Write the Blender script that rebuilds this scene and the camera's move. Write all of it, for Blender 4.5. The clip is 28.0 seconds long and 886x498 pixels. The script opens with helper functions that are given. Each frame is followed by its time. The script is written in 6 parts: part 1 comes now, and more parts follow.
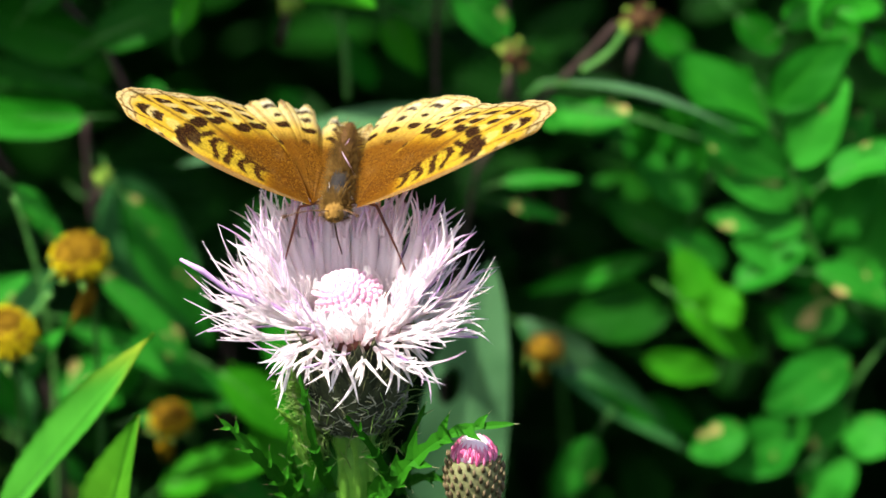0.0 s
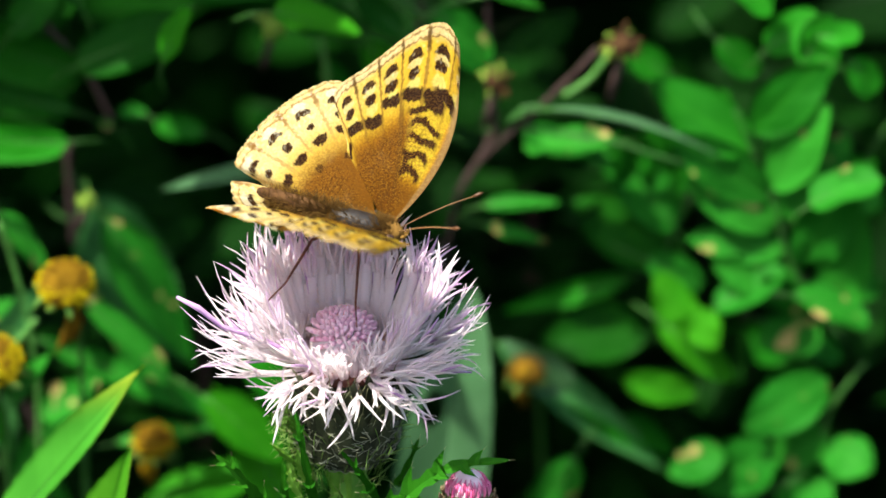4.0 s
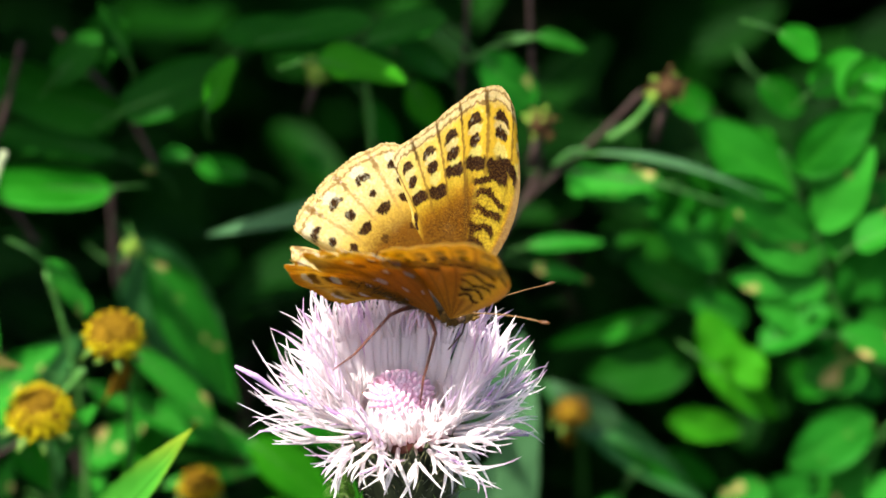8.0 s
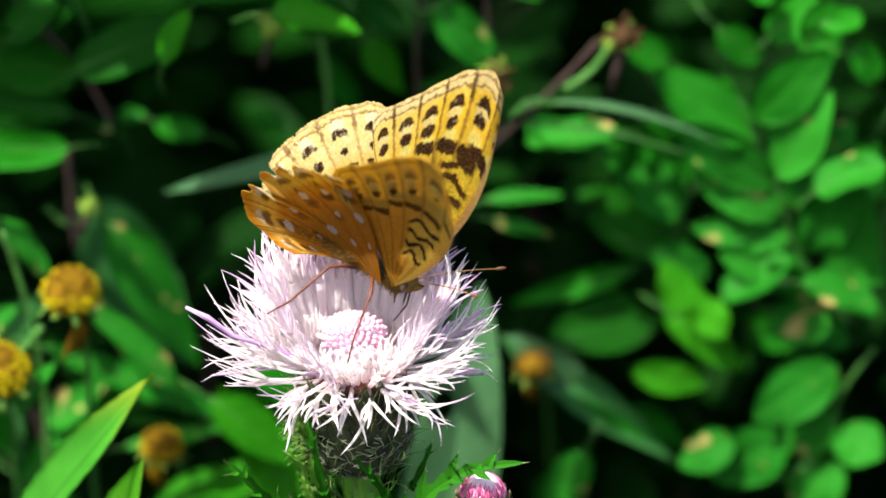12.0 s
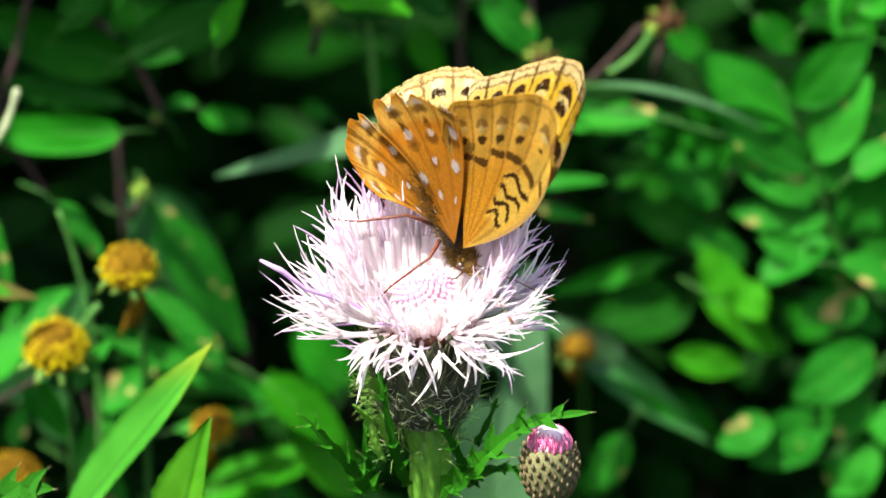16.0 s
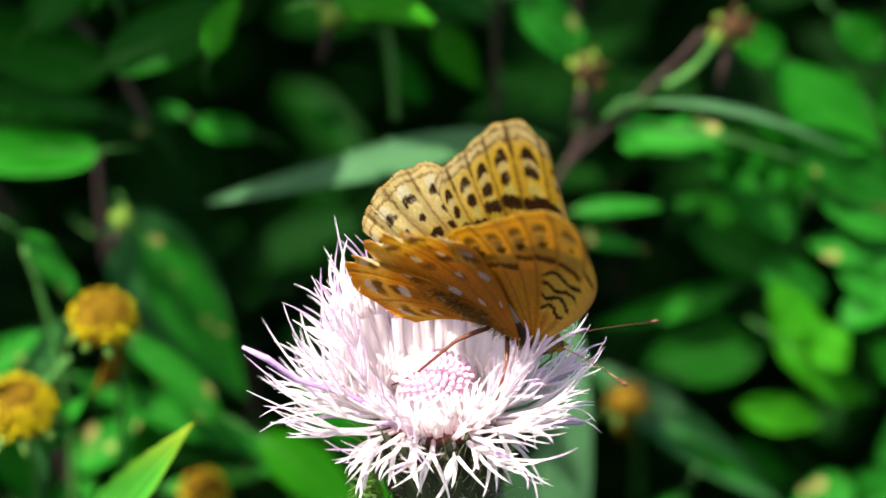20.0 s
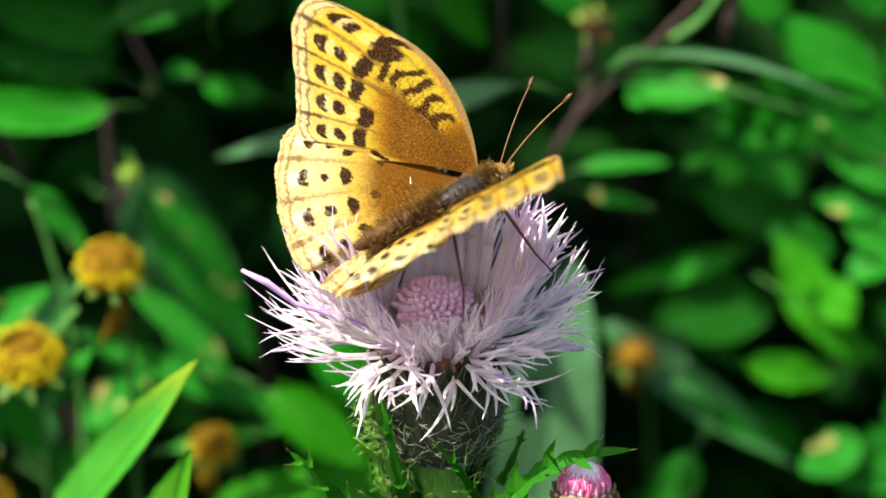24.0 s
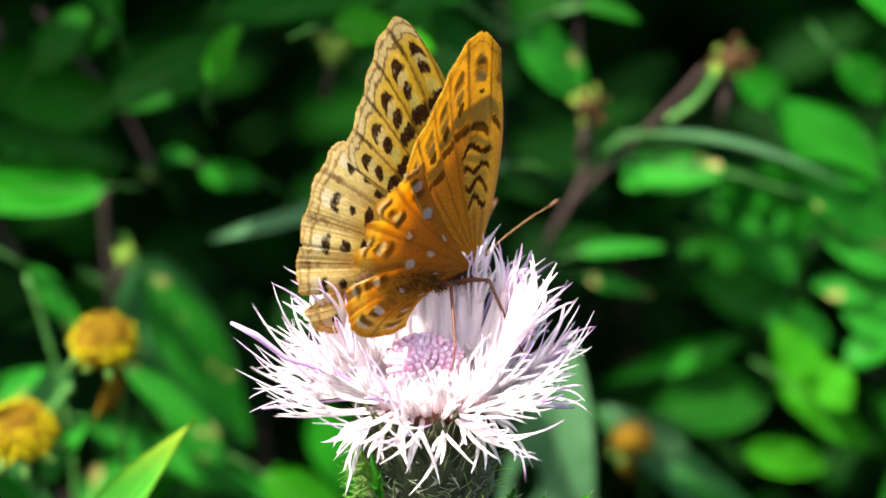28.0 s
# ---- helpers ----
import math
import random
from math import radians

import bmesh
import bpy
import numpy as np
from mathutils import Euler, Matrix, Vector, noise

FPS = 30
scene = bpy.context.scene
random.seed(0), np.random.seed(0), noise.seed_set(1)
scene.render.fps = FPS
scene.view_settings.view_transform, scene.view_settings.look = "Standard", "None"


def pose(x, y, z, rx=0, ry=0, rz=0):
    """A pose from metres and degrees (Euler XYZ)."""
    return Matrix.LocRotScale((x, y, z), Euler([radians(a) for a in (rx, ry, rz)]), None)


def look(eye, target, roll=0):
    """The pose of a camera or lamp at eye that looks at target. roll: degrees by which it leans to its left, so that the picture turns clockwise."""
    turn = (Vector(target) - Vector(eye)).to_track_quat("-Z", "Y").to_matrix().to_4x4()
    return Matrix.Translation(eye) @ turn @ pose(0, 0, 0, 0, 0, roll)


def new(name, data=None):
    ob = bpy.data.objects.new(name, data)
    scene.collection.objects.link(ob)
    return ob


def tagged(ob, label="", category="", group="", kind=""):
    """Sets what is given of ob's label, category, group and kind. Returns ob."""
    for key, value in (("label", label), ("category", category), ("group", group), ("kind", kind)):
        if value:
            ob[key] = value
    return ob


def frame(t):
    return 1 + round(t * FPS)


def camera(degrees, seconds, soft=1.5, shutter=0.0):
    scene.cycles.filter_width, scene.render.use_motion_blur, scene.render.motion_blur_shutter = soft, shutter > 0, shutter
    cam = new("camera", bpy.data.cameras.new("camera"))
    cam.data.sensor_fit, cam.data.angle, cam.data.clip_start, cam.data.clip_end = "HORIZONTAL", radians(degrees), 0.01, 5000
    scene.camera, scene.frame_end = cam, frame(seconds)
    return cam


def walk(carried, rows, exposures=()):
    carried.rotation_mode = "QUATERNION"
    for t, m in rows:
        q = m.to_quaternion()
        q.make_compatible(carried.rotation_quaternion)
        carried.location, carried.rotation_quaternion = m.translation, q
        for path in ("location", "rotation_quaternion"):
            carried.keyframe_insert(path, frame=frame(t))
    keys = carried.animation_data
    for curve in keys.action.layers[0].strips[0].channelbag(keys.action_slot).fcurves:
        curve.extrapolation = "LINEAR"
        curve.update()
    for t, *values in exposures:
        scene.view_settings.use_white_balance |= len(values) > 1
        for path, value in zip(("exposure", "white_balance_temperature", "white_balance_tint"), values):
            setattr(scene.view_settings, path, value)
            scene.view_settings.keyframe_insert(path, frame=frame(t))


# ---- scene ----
# ---- camera and its way ----
cam = camera(9.00, 28.0, soft=1.6)
cam.data.dof.use_dof = True
cam.data.dof.focus_distance, cam.data.dof.aperture_fstop = 1.0, 9.5
PATH = [
    (0, (0.0624, -0.9300, 1.2972), (0.0151, -0.0070, 0.9155), 0.08),
    (0.5, (0.0838, -0.9275, 1.2984), (0.0206, -0.0050, 0.9176), -0.69),
    (1, (0.0722, -0.9232, 1.3095), (0.0188, -0.0052, 0.9164), -0.58),
    (1.5, (0.0567, -0.9279, 1.3143), (0.0158, -0.0107, 0.9180), -0.28),
    (2, (0.0564, -0.9258, 1.3150), (0.0154, -0.0083, 0.9193), -0.32),
    (2.5, (0.0479, -0.9245, 1.3195), (0.0156, -0.0073, 0.9223), -0.16),
    (3, (0.0401, -0.9215, 1.3318), (0.0130, -0.0088, 0.9242), 0.22),
    (3.5, (0.0359, -0.9277, 1.3198), (0.0127, -0.0098, 0.9236), 0.49),
    (4, (0.0385, -0.9267, 1.3220), (0.0159, -0.0096, 0.9240), 0.63),
    (4.5, (0.0459, -0.9202, 1.3311), (0.0182, -0.0074, 0.9236), 0.52),
    (6.5, (0.0315, -0.9258, 1.3291), (0.0185, -0.0117, 0.9237), 0.26),
    (7, (0.0207, -0.9206, 1.3334), (0.0178, -0.0077, 0.9251), 0.39),
    (7.5, (0.0097, -0.9132, 1.3485), (0.0071, -0.0032, 0.9338), 0.50),
    (8, (0.0157, -0.9091, 1.3601), (0.0053, -0.0042, 0.9347), 0.50),
    (8.5, (-0.0081, -0.9167, 1.3429), (0.0002, -0.0054, 0.9314), 0.82),
    (9, (-0.0270, -0.9248, 1.3290), (-0.0041, -0.0086, 0.9289), 1.32),
    (9.5, (-0.0228, -0.9186, 1.3466), (-0.0016, -0.0092, 0.9311), 1.30),
    (10, (-0.0200, -0.9187, 1.3429), (-0.0038, -0.0084, 0.9293), 1.39),
    (10.5, (-0.0126, -0.9231, 1.3269), (0.0026, -0.0073, 0.9255), 0.79),
    (11, (-0.0105, -0.9180, 1.3348), (0.0047, -0.0060, 0.9249), 0.69),
    (11.5, (0.0050, -0.9184, 1.3297), (0.0092, -0.0048, 0.9233), 0.14),
    (13.5, (0.0895, -0.9014, 1.3419), (0.0182, 0.0021, 0.9193), -2.41),
    (14, (0.0895, -0.8972, 1.3375), (0.0185, 0.0069, 0.9161), -2.59),
    (14.5, (0.0290, -0.9068, 1.3451), (0.0079, -0.0019, 0.9199), -1.07),
    (15, (-0.0258, -0.9233, 1.3258), (-0.0010, -0.0097, 0.9200), 0.38),
    (15.5, (-0.0332, -0.9299, 1.3178), (-0.0020, -0.0128, 0.9203), 0.55),
    (16, (-0.0109, -0.9568, 1.2915), (0.0013, -0.0274, 0.9225), -0.14),
    (16.5, (-0.0376, -0.9316, 1.3389), (0.0009, -0.0205, 0.9286), 1.14),
    (17, (-0.0316, -0.9302, 1.3440), (0.0024, -0.0207, 0.9296), 1.15),
    (17.5, (-0.0348, -0.9564, 1.3082), (-0.0002, -0.0306, 0.9317), 0.94),
    (18, (-0.0594, -0.9534, 1.3148), (-0.0080, -0.0321, 0.9293), 1.58),
    (18.5, (-0.0238, -0.9309, 1.3572), (0.0008, -0.0251, 0.9340), 1.18),
    (19, (0.0254, -0.8743, 1.2939), (0.0050, 0.0443, 0.8992), -0.45),
    (19.5, (0.0200, -0.8089, 1.2493), (-0.0033, 0.1169, 0.8720), -0.85),
    (20, (0.0085, -0.7860, 1.2912), (-0.0023, 0.1207, 0.8696), -0.26),
    (20.5, (0.0189, -0.7933, 1.2874), (-0.0015, 0.1157, 0.8712), -0.46),
    (21, (0.0194, -0.8107, 1.2481), (-0.0015, 0.1153, 0.8713), -0.79),
    (21.5, (0.0277, -0.7965, 1.2637), (0.0008, 0.1220, 0.8692), -1.00),
    (23.5, (0.0304, -0.7990, 1.2652), (-0.0022, 0.1176, 0.8666), -1.00),
    (24, (0.0207, -0.8062, 1.2532), (-0.0038, 0.1148, 0.8644), -0.89),
    (24.5, (0.0239, -0.8126, 1.2313), (-0.0020, 0.1168, 0.8630), -1.08),
    (25, (0.0180, -0.8040, 1.2657), (-0.0037, 0.1120, 0.8652), -0.65),
    (25.5, (-0.0015, -0.7966, 1.2873), (-0.0045, 0.1121, 0.8698), 0.10),
    (26, (0.0071, -0.8014, 1.2678), (-0.0032, 0.1165, 0.8710), -0.29),
    (26.5, (0.0498, -0.8186, 1.2268), (-0.0018, 0.1163, 0.8757), -1.63),
    (27, (0.0382, -0.8065, 1.2632), (-0.0032, 0.1162, 0.8799), -1.07),
    (27.5, (-0.0572, -0.7781, 1.2759), (-0.0031, 0.1352, 0.8723), 1.90),
    (28, (0.0292, -0.8196, 1.2167), (-0.0032, 0.1209, 0.8785), -0.91),
]
EXPOSURES = [(0, 1.32), (3, 1.30), (7, 1.43), (10, 1.29), (11.5, 1.29), (14, 1.43), (19, 1.52), (21, 1.31), (24, 1.46), (27, 1.49), (28, 1.75)]
walk(cam, [(t, look(eye, target, roll)) for t, eye, target, roll in PATH], EXPOSURES)

# ---- world, sun, exposure ----
SUN_TO = Vector((-0.42, -0.28, 0.86)).normalized()
world = bpy.data.worlds.new("sky")
scene.world = world
world.use_nodes = True
wn = world.node_tree.nodes
sky = wn.new("ShaderNodeTexSky")
sky.sky_type = "NISHITA"
sky.sun_disc = False
sky.dust_density, sky.ozone_density = 3.5, 0.2
sky.sun_elevation = math.asin(SUN_TO.z)
sky.sun_rotation = math.atan2(SUN_TO.x, SUN_TO.y)
world.node_tree.links.new(sky.outputs[0], wn["Background"].inputs[0])
wn["Background"].inputs[1].default_value = 0.125
sun = new("sun", bpy.data.lights.new("sun", "SUN"))
sun.data.energy, sun.data.angle, sun.data.color = 5.0, radians(0.6), (1.0, 0.95, 0.86)
sun.matrix_world = look(SUN_TO * 10, (0, 0, 0))


# ---- materials ----
def node_material(name):
    m = bpy.data.materials.new(name)
    m.use_nodes = True
    t = m.node_tree
    t.nodes.clear()
    out = t.nodes.new("ShaderNodeOutputMaterial")
    return m, t, out


def math_node(t, op, a, b=None, clamp=False):
    n = t.nodes.new("ShaderNodeMath")
    n.operation, n.use_clamp = op, clamp
    for i, v in enumerate((a, b)):
        if v is None:
            continue
        if isinstance(v, (int, float)):
            n.inputs[i].default_value = v
        else:
            t.links.new(v, n.inputs[i])
    return n.outputs[0]


def mix_colour(t, fac, a, b):
    n = t.nodes.new("ShaderNodeMix")
    n.data_type = "RGBA"
    for i, v in ((0, fac), (6, a), (7, b)):
        if isinstance(v, (int, float)):
            n.inputs[i].default_value = v
        elif isinstance(v, tuple):
            n.inputs[i].default_value = (*v, 1)
        else:
            t.links.new(v, n.inputs[i])
    return n.outputs[2]


def ramp_mask(t, value, lo, hi):
    n = t.nodes.new("ShaderNodeMapRange")
    n.interpolation_type = "SMOOTHSTEP"
    t.links.new(value, n.inputs[0])
    n.inputs[1].default_value, n.inputs[2].default_value = lo, hi
    return n.outputs[0]


def noise_value(t, coords, scale, detail=3.0):
    n = t.nodes.new("ShaderNodeTexNoise")
    n.inputs["Scale"].default_value, n.inputs["Detail"].default_value = scale, detail
    t.links.new(coords, n.inputs["Vector"])
    return n.outputs[0]


def finish(t, out, colour, rough=0.5, through_light=0.0, through_colour=None, bump=None, strength=0.3, spec=0.4, sheen=0.0, distance=0.0003):
    p = t.nodes.new("ShaderNodeBsdfPrincipled")
    if isinstance(colour, tuple):
        p.inputs["Base Color"].default_value = (*colour, 1)
    else:
        t.links.new(colour, p.inputs["Base Color"])
    p.inputs["Roughness"].default_value = rough
    p.inputs["Specular IOR Level"].default_value = spec
    p.inputs["Sheen Weight"].default_value = sheen
    if bump is not None:
        b = t.nodes.new("ShaderNodeBump")
        b.inputs["Strength"].default_value, b.inputs["Distance"].default_value = strength, distance
        t.links.new(bump, b.inputs["Height"])
        t.links.new(b.outputs[0], p.inputs["Normal"])
    shader = p.outputs[0]
    if through_light:
        tr = t.nodes.new("ShaderNodeBsdfTranslucent")
        c = through_colour if through_colour is not None else colour
        if isinstance(c, tuple):
            tr.inputs[0].default_value = (*c, 1)
        else:
            t.links.new(c, tr.inputs[0])
        mx = t.nodes.new("ShaderNodeMixShader")
        mx.inputs[0].default_value = through_light
        t.links.new(shader, mx.inputs[1])
        t.links.new(tr.outputs[0], mx.inputs[2])
        shader = mx.outputs[0]
    t.links.new(shader, out.inputs[0])


def leaf_material(name, dark, light, vein, rough=0.58, vein_step=0.0055, spots=0.0, glow=0.3, edge=None, ribs=0.4):
    m, t, out = node_material(name)
    tc = t.nodes.new("ShaderNodeTexCoord")
    xyz = t.nodes.new("ShaderNodeSeparateXYZ")
    t.links.new(tc.outputs["Object"], xyz.inputs[0])
    x, y = xyz.outputs[0], math_node(t, "ABSOLUTE", xyz.outputs[1])
    info = t.nodes.new("ShaderNodeObjectInfo")
    shift = t.nodes.new("ShaderNodeVectorMath")
    shift.operation = "ADD"
    t.links.new(tc.outputs["Object"], shift.inputs[0])
    t.links.new(info.outputs["Random"], shift.inputs[1])
    fine, broad = noise_value(t, shift.outputs[0], 900, 4), noise_value(t, shift.outputs[0], 95, 3)
    mid = math_node(t, "SUBTRACT", 1.0, ramp_mask(t, y, 0.0001, 0.0007))
    slope = math_node(t, "SUBTRACT", x, math_node(t, "MULTIPLY", y, 1.1))
    wave = math_node(t, "ABSOLUTE", math_node(t, "SINE", math_node(t, "MULTIPLY", slope, math.pi / vein_step)))
    side = math_node(t, "SUBTRACT", 1.0, ramp_mask(t, wave, 0.0, 0.16))
    veins = math_node(t, "MAXIMUM", mid, math_node(t, "MULTIPLY", side, 0.22))
    tone = math_node(t, "ADD", math_node(t, "MULTIPLY", broad, 0.6), math_node(t, "MULTIPLY", info.outputs["Random"], 0.45))
    c = mix_colour(t, ramp_mask(t, tone, 0.2, 0.85), dark, light)
    c = mix_colour(t, math_node(t, "MULTIPLY", ramp_mask(t, fine, 0.45, 0.75), 0.25), c, light)
    c = mix_colour(t, math_node(t, "MULTIPLY", veins, ribs), c, vein)
    if edge:
        reach = math_node(t, "ADD", math_node(t, "MULTIPLY", x, 1.0), math_node(t, "MULTIPLY", y, 2.0))
        c = mix_colour(t, math_node(t, "MULTIPLY", ramp_mask(t, reach, edge[0], edge[1]), 0.75), c, edge[2])
    if spots:
        s = noise_value(t, shift.outputs[0], 170, 1)
        c = mix_colour(t, ramp_mask(t, s, 0.70 - spots, 0.78 - spots), c, (0.36, 0.30, 0.10))
    height = math_node(t, "SUBTRACT", math_node(t, "ADD", math_node(t, "MULTIPLY", fine, 0.4), math_node(t, "MULTIPLY", wave, 0.8)), veins)
    glow_colour = mix_colour(t, 0.5, c, tuple(min(1, v * 1.6) for v in light))
    finish(t, out, c, rough, glow, glow_colour, height, 0.35, 0.05)
    return m


M_LEAF = leaf_material("green_leaf", (0.0050, 0.0820, 0.0034), (0.0120, 0.1600, 0.0060), (0.0210, 0.1950, 0.0095))
M_LEAFLET = leaf_material("leaflet_green", (0.0085, 0.1150, 0.0070), (0.0200, 0.1900, 0.0130), (0.0330, 0.2300, 0.0200), spots=0.035, vein_step=0.004)
# M_LEAF at about half strength, standing in for shade on these leaves.
M_DIM = leaf_material("shaded_green_leaf", (0.0038, 0.0470, 0.0024), (0.0085, 0.0900, 0.0040), (0.013, 0.105, 0.007))
# Lighter green of young leaves; also puts sunlight into leaves labelled sunlit.
M_BRIGHT = leaf_material("young_sunlit_leaf", (0.0172, 0.1681, 0.0034), (0.0397, 0.2587, 0.0069), (0.0517, 0.2932, 0.0138), glow=0.4)
M_GREY = leaf_material("grey_green_leaf", (0.0360, 0.1020, 0.0380), (0.0680, 0.1560, 0.0680), (0.0780, 0.1740, 0.0760), rough=0.6, glow=0.15, vein_step=0.008)
M_DULL = leaf_material("dull_leaf", (0.0169, 0.0936, 0.0187), (0.0393, 0.1544, 0.0374), (0.0468, 0.1778, 0.0468), rough=0.6, glow=0.15, vein_step=0.008)
M_LANCE = leaf_material("lance_leaf", (0.020, 0.145, 0.009), (0.056, 0.275, 0.024), (0.012, 0.090, 0.004), glow=0.4, vein_step=0.005, edge=(0.036, 0.054, (0.34, 0.36, 0.02)), ribs=0.7)
M_LANCE_RED = leaf_material("red_tipped_leaf", (0.028, 0.155, 0.006), (0.070, 0.265, 0.012), (0.014, 0.095, 0.003), glow=0.4, vein_step=0.005, edge=(0.0290, 0.0330, (0.36, 0.13, 0.04)), ribs=0.6)
M_TIPPED = leaf_material("brown_tipped_leaf", (0.024, 0.150, 0.006), (0.060, 0.255, 0.014), (0.020, 0.11, 0.005), glow=0.3, edge=(0.0085, 0.0100, (0.10, 0.045, 0.022)))
# Darkened far below leaf green: the thicket's deep shade is put into both colours.
M_SHADE = leaf_material("shade_toned_leaf", (0.0011, 0.0160, 0.0006), (0.0030, 0.0350, 0.0013), (0.0047, 0.0379, 0.0020), glow=0.2)
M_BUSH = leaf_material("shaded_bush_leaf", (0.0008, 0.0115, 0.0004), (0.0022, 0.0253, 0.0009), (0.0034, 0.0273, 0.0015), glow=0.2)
M_THORNLEAF = leaf_material("thistle_leaf", (0.0084, 0.0638, 0.0028), (0.0209, 0.1330, 0.0052), (0.0347, 0.1809, 0.0095), rough=0.5, vein_step=0.005, glow=0.2)


def plain(name, colour, second, rough=0.6, scale=400, glow=0.0, spec=0.3, sheen=0.0):
    m, t, out = node_material(name)
    tc = t.nodes.new("ShaderNodeTexCoord")
    info = t.nodes.new("ShaderNodeObjectInfo")
    a, b = noise_value(t, tc.outputs["Object"], scale, 4), noise_value(t, tc.outputs["Object"], scale * 0.15, 2)
    f = math_node(t, "ADD", math_node(t, "MULTIPLY", a, 0.55), math_node(t, "ADD", math_node(t, "MULTIPLY", b, 0.4), math_node(t, "MULTIPLY", info.outputs["Random"], 0.25)))
    c = mix_colour(t, ramp_mask(t, f, 0.35, 0.85), colour, second)
    finish(t, out, c, rough, glow, None, a, 0.5, spec, sheen)
    return m


M_STEM = plain("green_stem", (0.04, 0.16, 0.024), (0.096, 0.256, 0.048), 0.5, 600, 0.15)
M_STALK = plain("leaf_stalk", (0.0144, 0.08, 0.0096), (0.04, 0.152, 0.02), 0.6, 600, 0.15)
M_DARKSTEM = plain("dry_stem", (0.022, 0.014, 0.013), (0.065, 0.042, 0.036), 0.85, 500, 0.0, 0.1)
M_BRACT = plain("bract_scale", (0.012, 0.016, 0.008), (0.060, 0.070, 0.030), 0.6, 700)
M_SPINE = plain("pale_spine", (0.20, 0.21, 0.09), (0.36, 0.35, 0.18), 0.5, 900, 0.2)
M_WEB = plain("cobweb", (0.17, 0.19, 0.13), (0.30, 0.31, 0.23), 0.7, 900, 0.2)
M_FLORETFOOT = plain("floret_foot", (0.10, 0.030, 0.016), (0.34, 0.10, 0.07), 0.7, 900, 0.1)
M_BRACTLEAF = leaf_material("bract_leaf", (0.090, 0.260, 0.020), (0.190, 0.420, 0.050), (0.24, 0.46, 0.09), glow=0.35, vein_step=0.002)
M_HAIR = plain("green_hair", (0.128, 0.272, 0.04), (0.272, 0.416, 0.104), 0.6, 700, 0.3)
M_YELLOW = plain("yellow_floret", (0.34, 0.27, 0.003), (0.62, 0.53, 0.008), 0.8, 900, 0.2, 0.05)
M_AMBER = plain("amber_floret", (0.18, 0.10, 0.004), (0.40, 0.26, 0.006), 0.85, 800, 0.15, 0.05)
M_OCHRE = plain("spent_floret", (0.06, 0.032, 0.003), (0.19, 0.11, 0.005), 0.9, 700, 0.0, 0.05)
M_BROWN = plain("dry_flower", (0.018, 0.010, 0.005), (0.075, 0.040, 0.016), 0.9, 900, 0.0, 0.05)
M_SEPAL = plain("sepal_green", (0.05, 0.15, 0.016), (0.16, 0.30, 0.045), 0.6, 700, 0.25)
M_DRYSEPAL = plain("yellowish_sepal", (0.13, 0.25, 0.02), (0.30, 0.44, 0.06), 0.6, 700, 0.25)
M_PINK = plain("bud_pink", (0.64, 0.08, 0.24), (0.82, 0.36, 0.52), 0.6, 600, 0.25)
M_BUDTOP = plain("bud_white", (0.90, 0.66, 0.76), (0.95, 0.88, 0.91), 0.6, 600, 0.2)
M_BUDCUP = plain("bud_cup", (0.075, 0.085, 0.03), (0.17, 0.17, 0.07), 0.7, 900, 0.1)
M_BUDSCALE = plain("bud_scale", (0.10, 0.065, 0.035), (0.19, 0.15, 0.07), 0.6, 900, 0.1)
M_THISTLESTEM = plain("thistle_stem", (0.09, 0.28, 0.02), (0.20, 0.44, 0.05), 0.55, 500, 0.2)
M_PALEGRASS = plain("pale_grass", (0.30, 0.38, 0.20), (0.48, 0.54, 0.32), 0.6, 500, 0.3)
M_SOIL = plain("soil", (0.006, 0.009, 0.004), (0.016, 0.022, 0.008), 0.95, 40, 0.0, 0.05)
M_DISC = plain("disc_white", (0.93, 0.86, 0.89), (0.96, 0.94, 0.95), 0.7, 500, 0.4)


def floret_material():
    m, t, out = node_material("floret")
    tc = t.nodes.new("ShaderNodeTexCoord")
    xyz = t.nodes.new("ShaderNodeSeparateXYZ")
    t.links.new(tc.outputs["Object"], xyz.inputs[0])
    info = t.nodes.new("ShaderNodeObjectInfo")
    n = noise_value(t, tc.outputs["Object"], 300, 2)
    tip = ramp_mask(t, xyz.outputs[2], 0.011, 0.024)
    lilac = math_node(t, "MULTIPLY", ramp_mask(t, math_node(t, "ADD", info.outputs["Random"], math_node(t, "MULTIPLY", n, 0.4)), 0.52, 1.30), tip)
    c = mix_colour(t, lilac, (0.975, 0.925, 0.93), (0.76, 0.50, 0.78))
    foot = math_node(t, "SUBTRACT", 1.0, ramp_mask(t, xyz.outputs[2], 0.0, 0.005))
    c = mix_colour(t, math_node(t, "MULTIPLY", foot, 0.4), c, (0.85, 0.55, 0.62))
    finish(t, out, c, 0.6, 0.68, None, n, 0.1, 0.2)
    return m


M_FLORET = floret_material()
M_STYLE = plain("style_purple", (0.52, 0.30, 0.60), (0.80, 0.58, 0.80), 0.55, 500, 0.3)
M_BUDDING = plain("closed_floret", (0.84, 0.50, 0.66), (0.95, 0.82, 0.89), 0.6, 1200, 0.3)


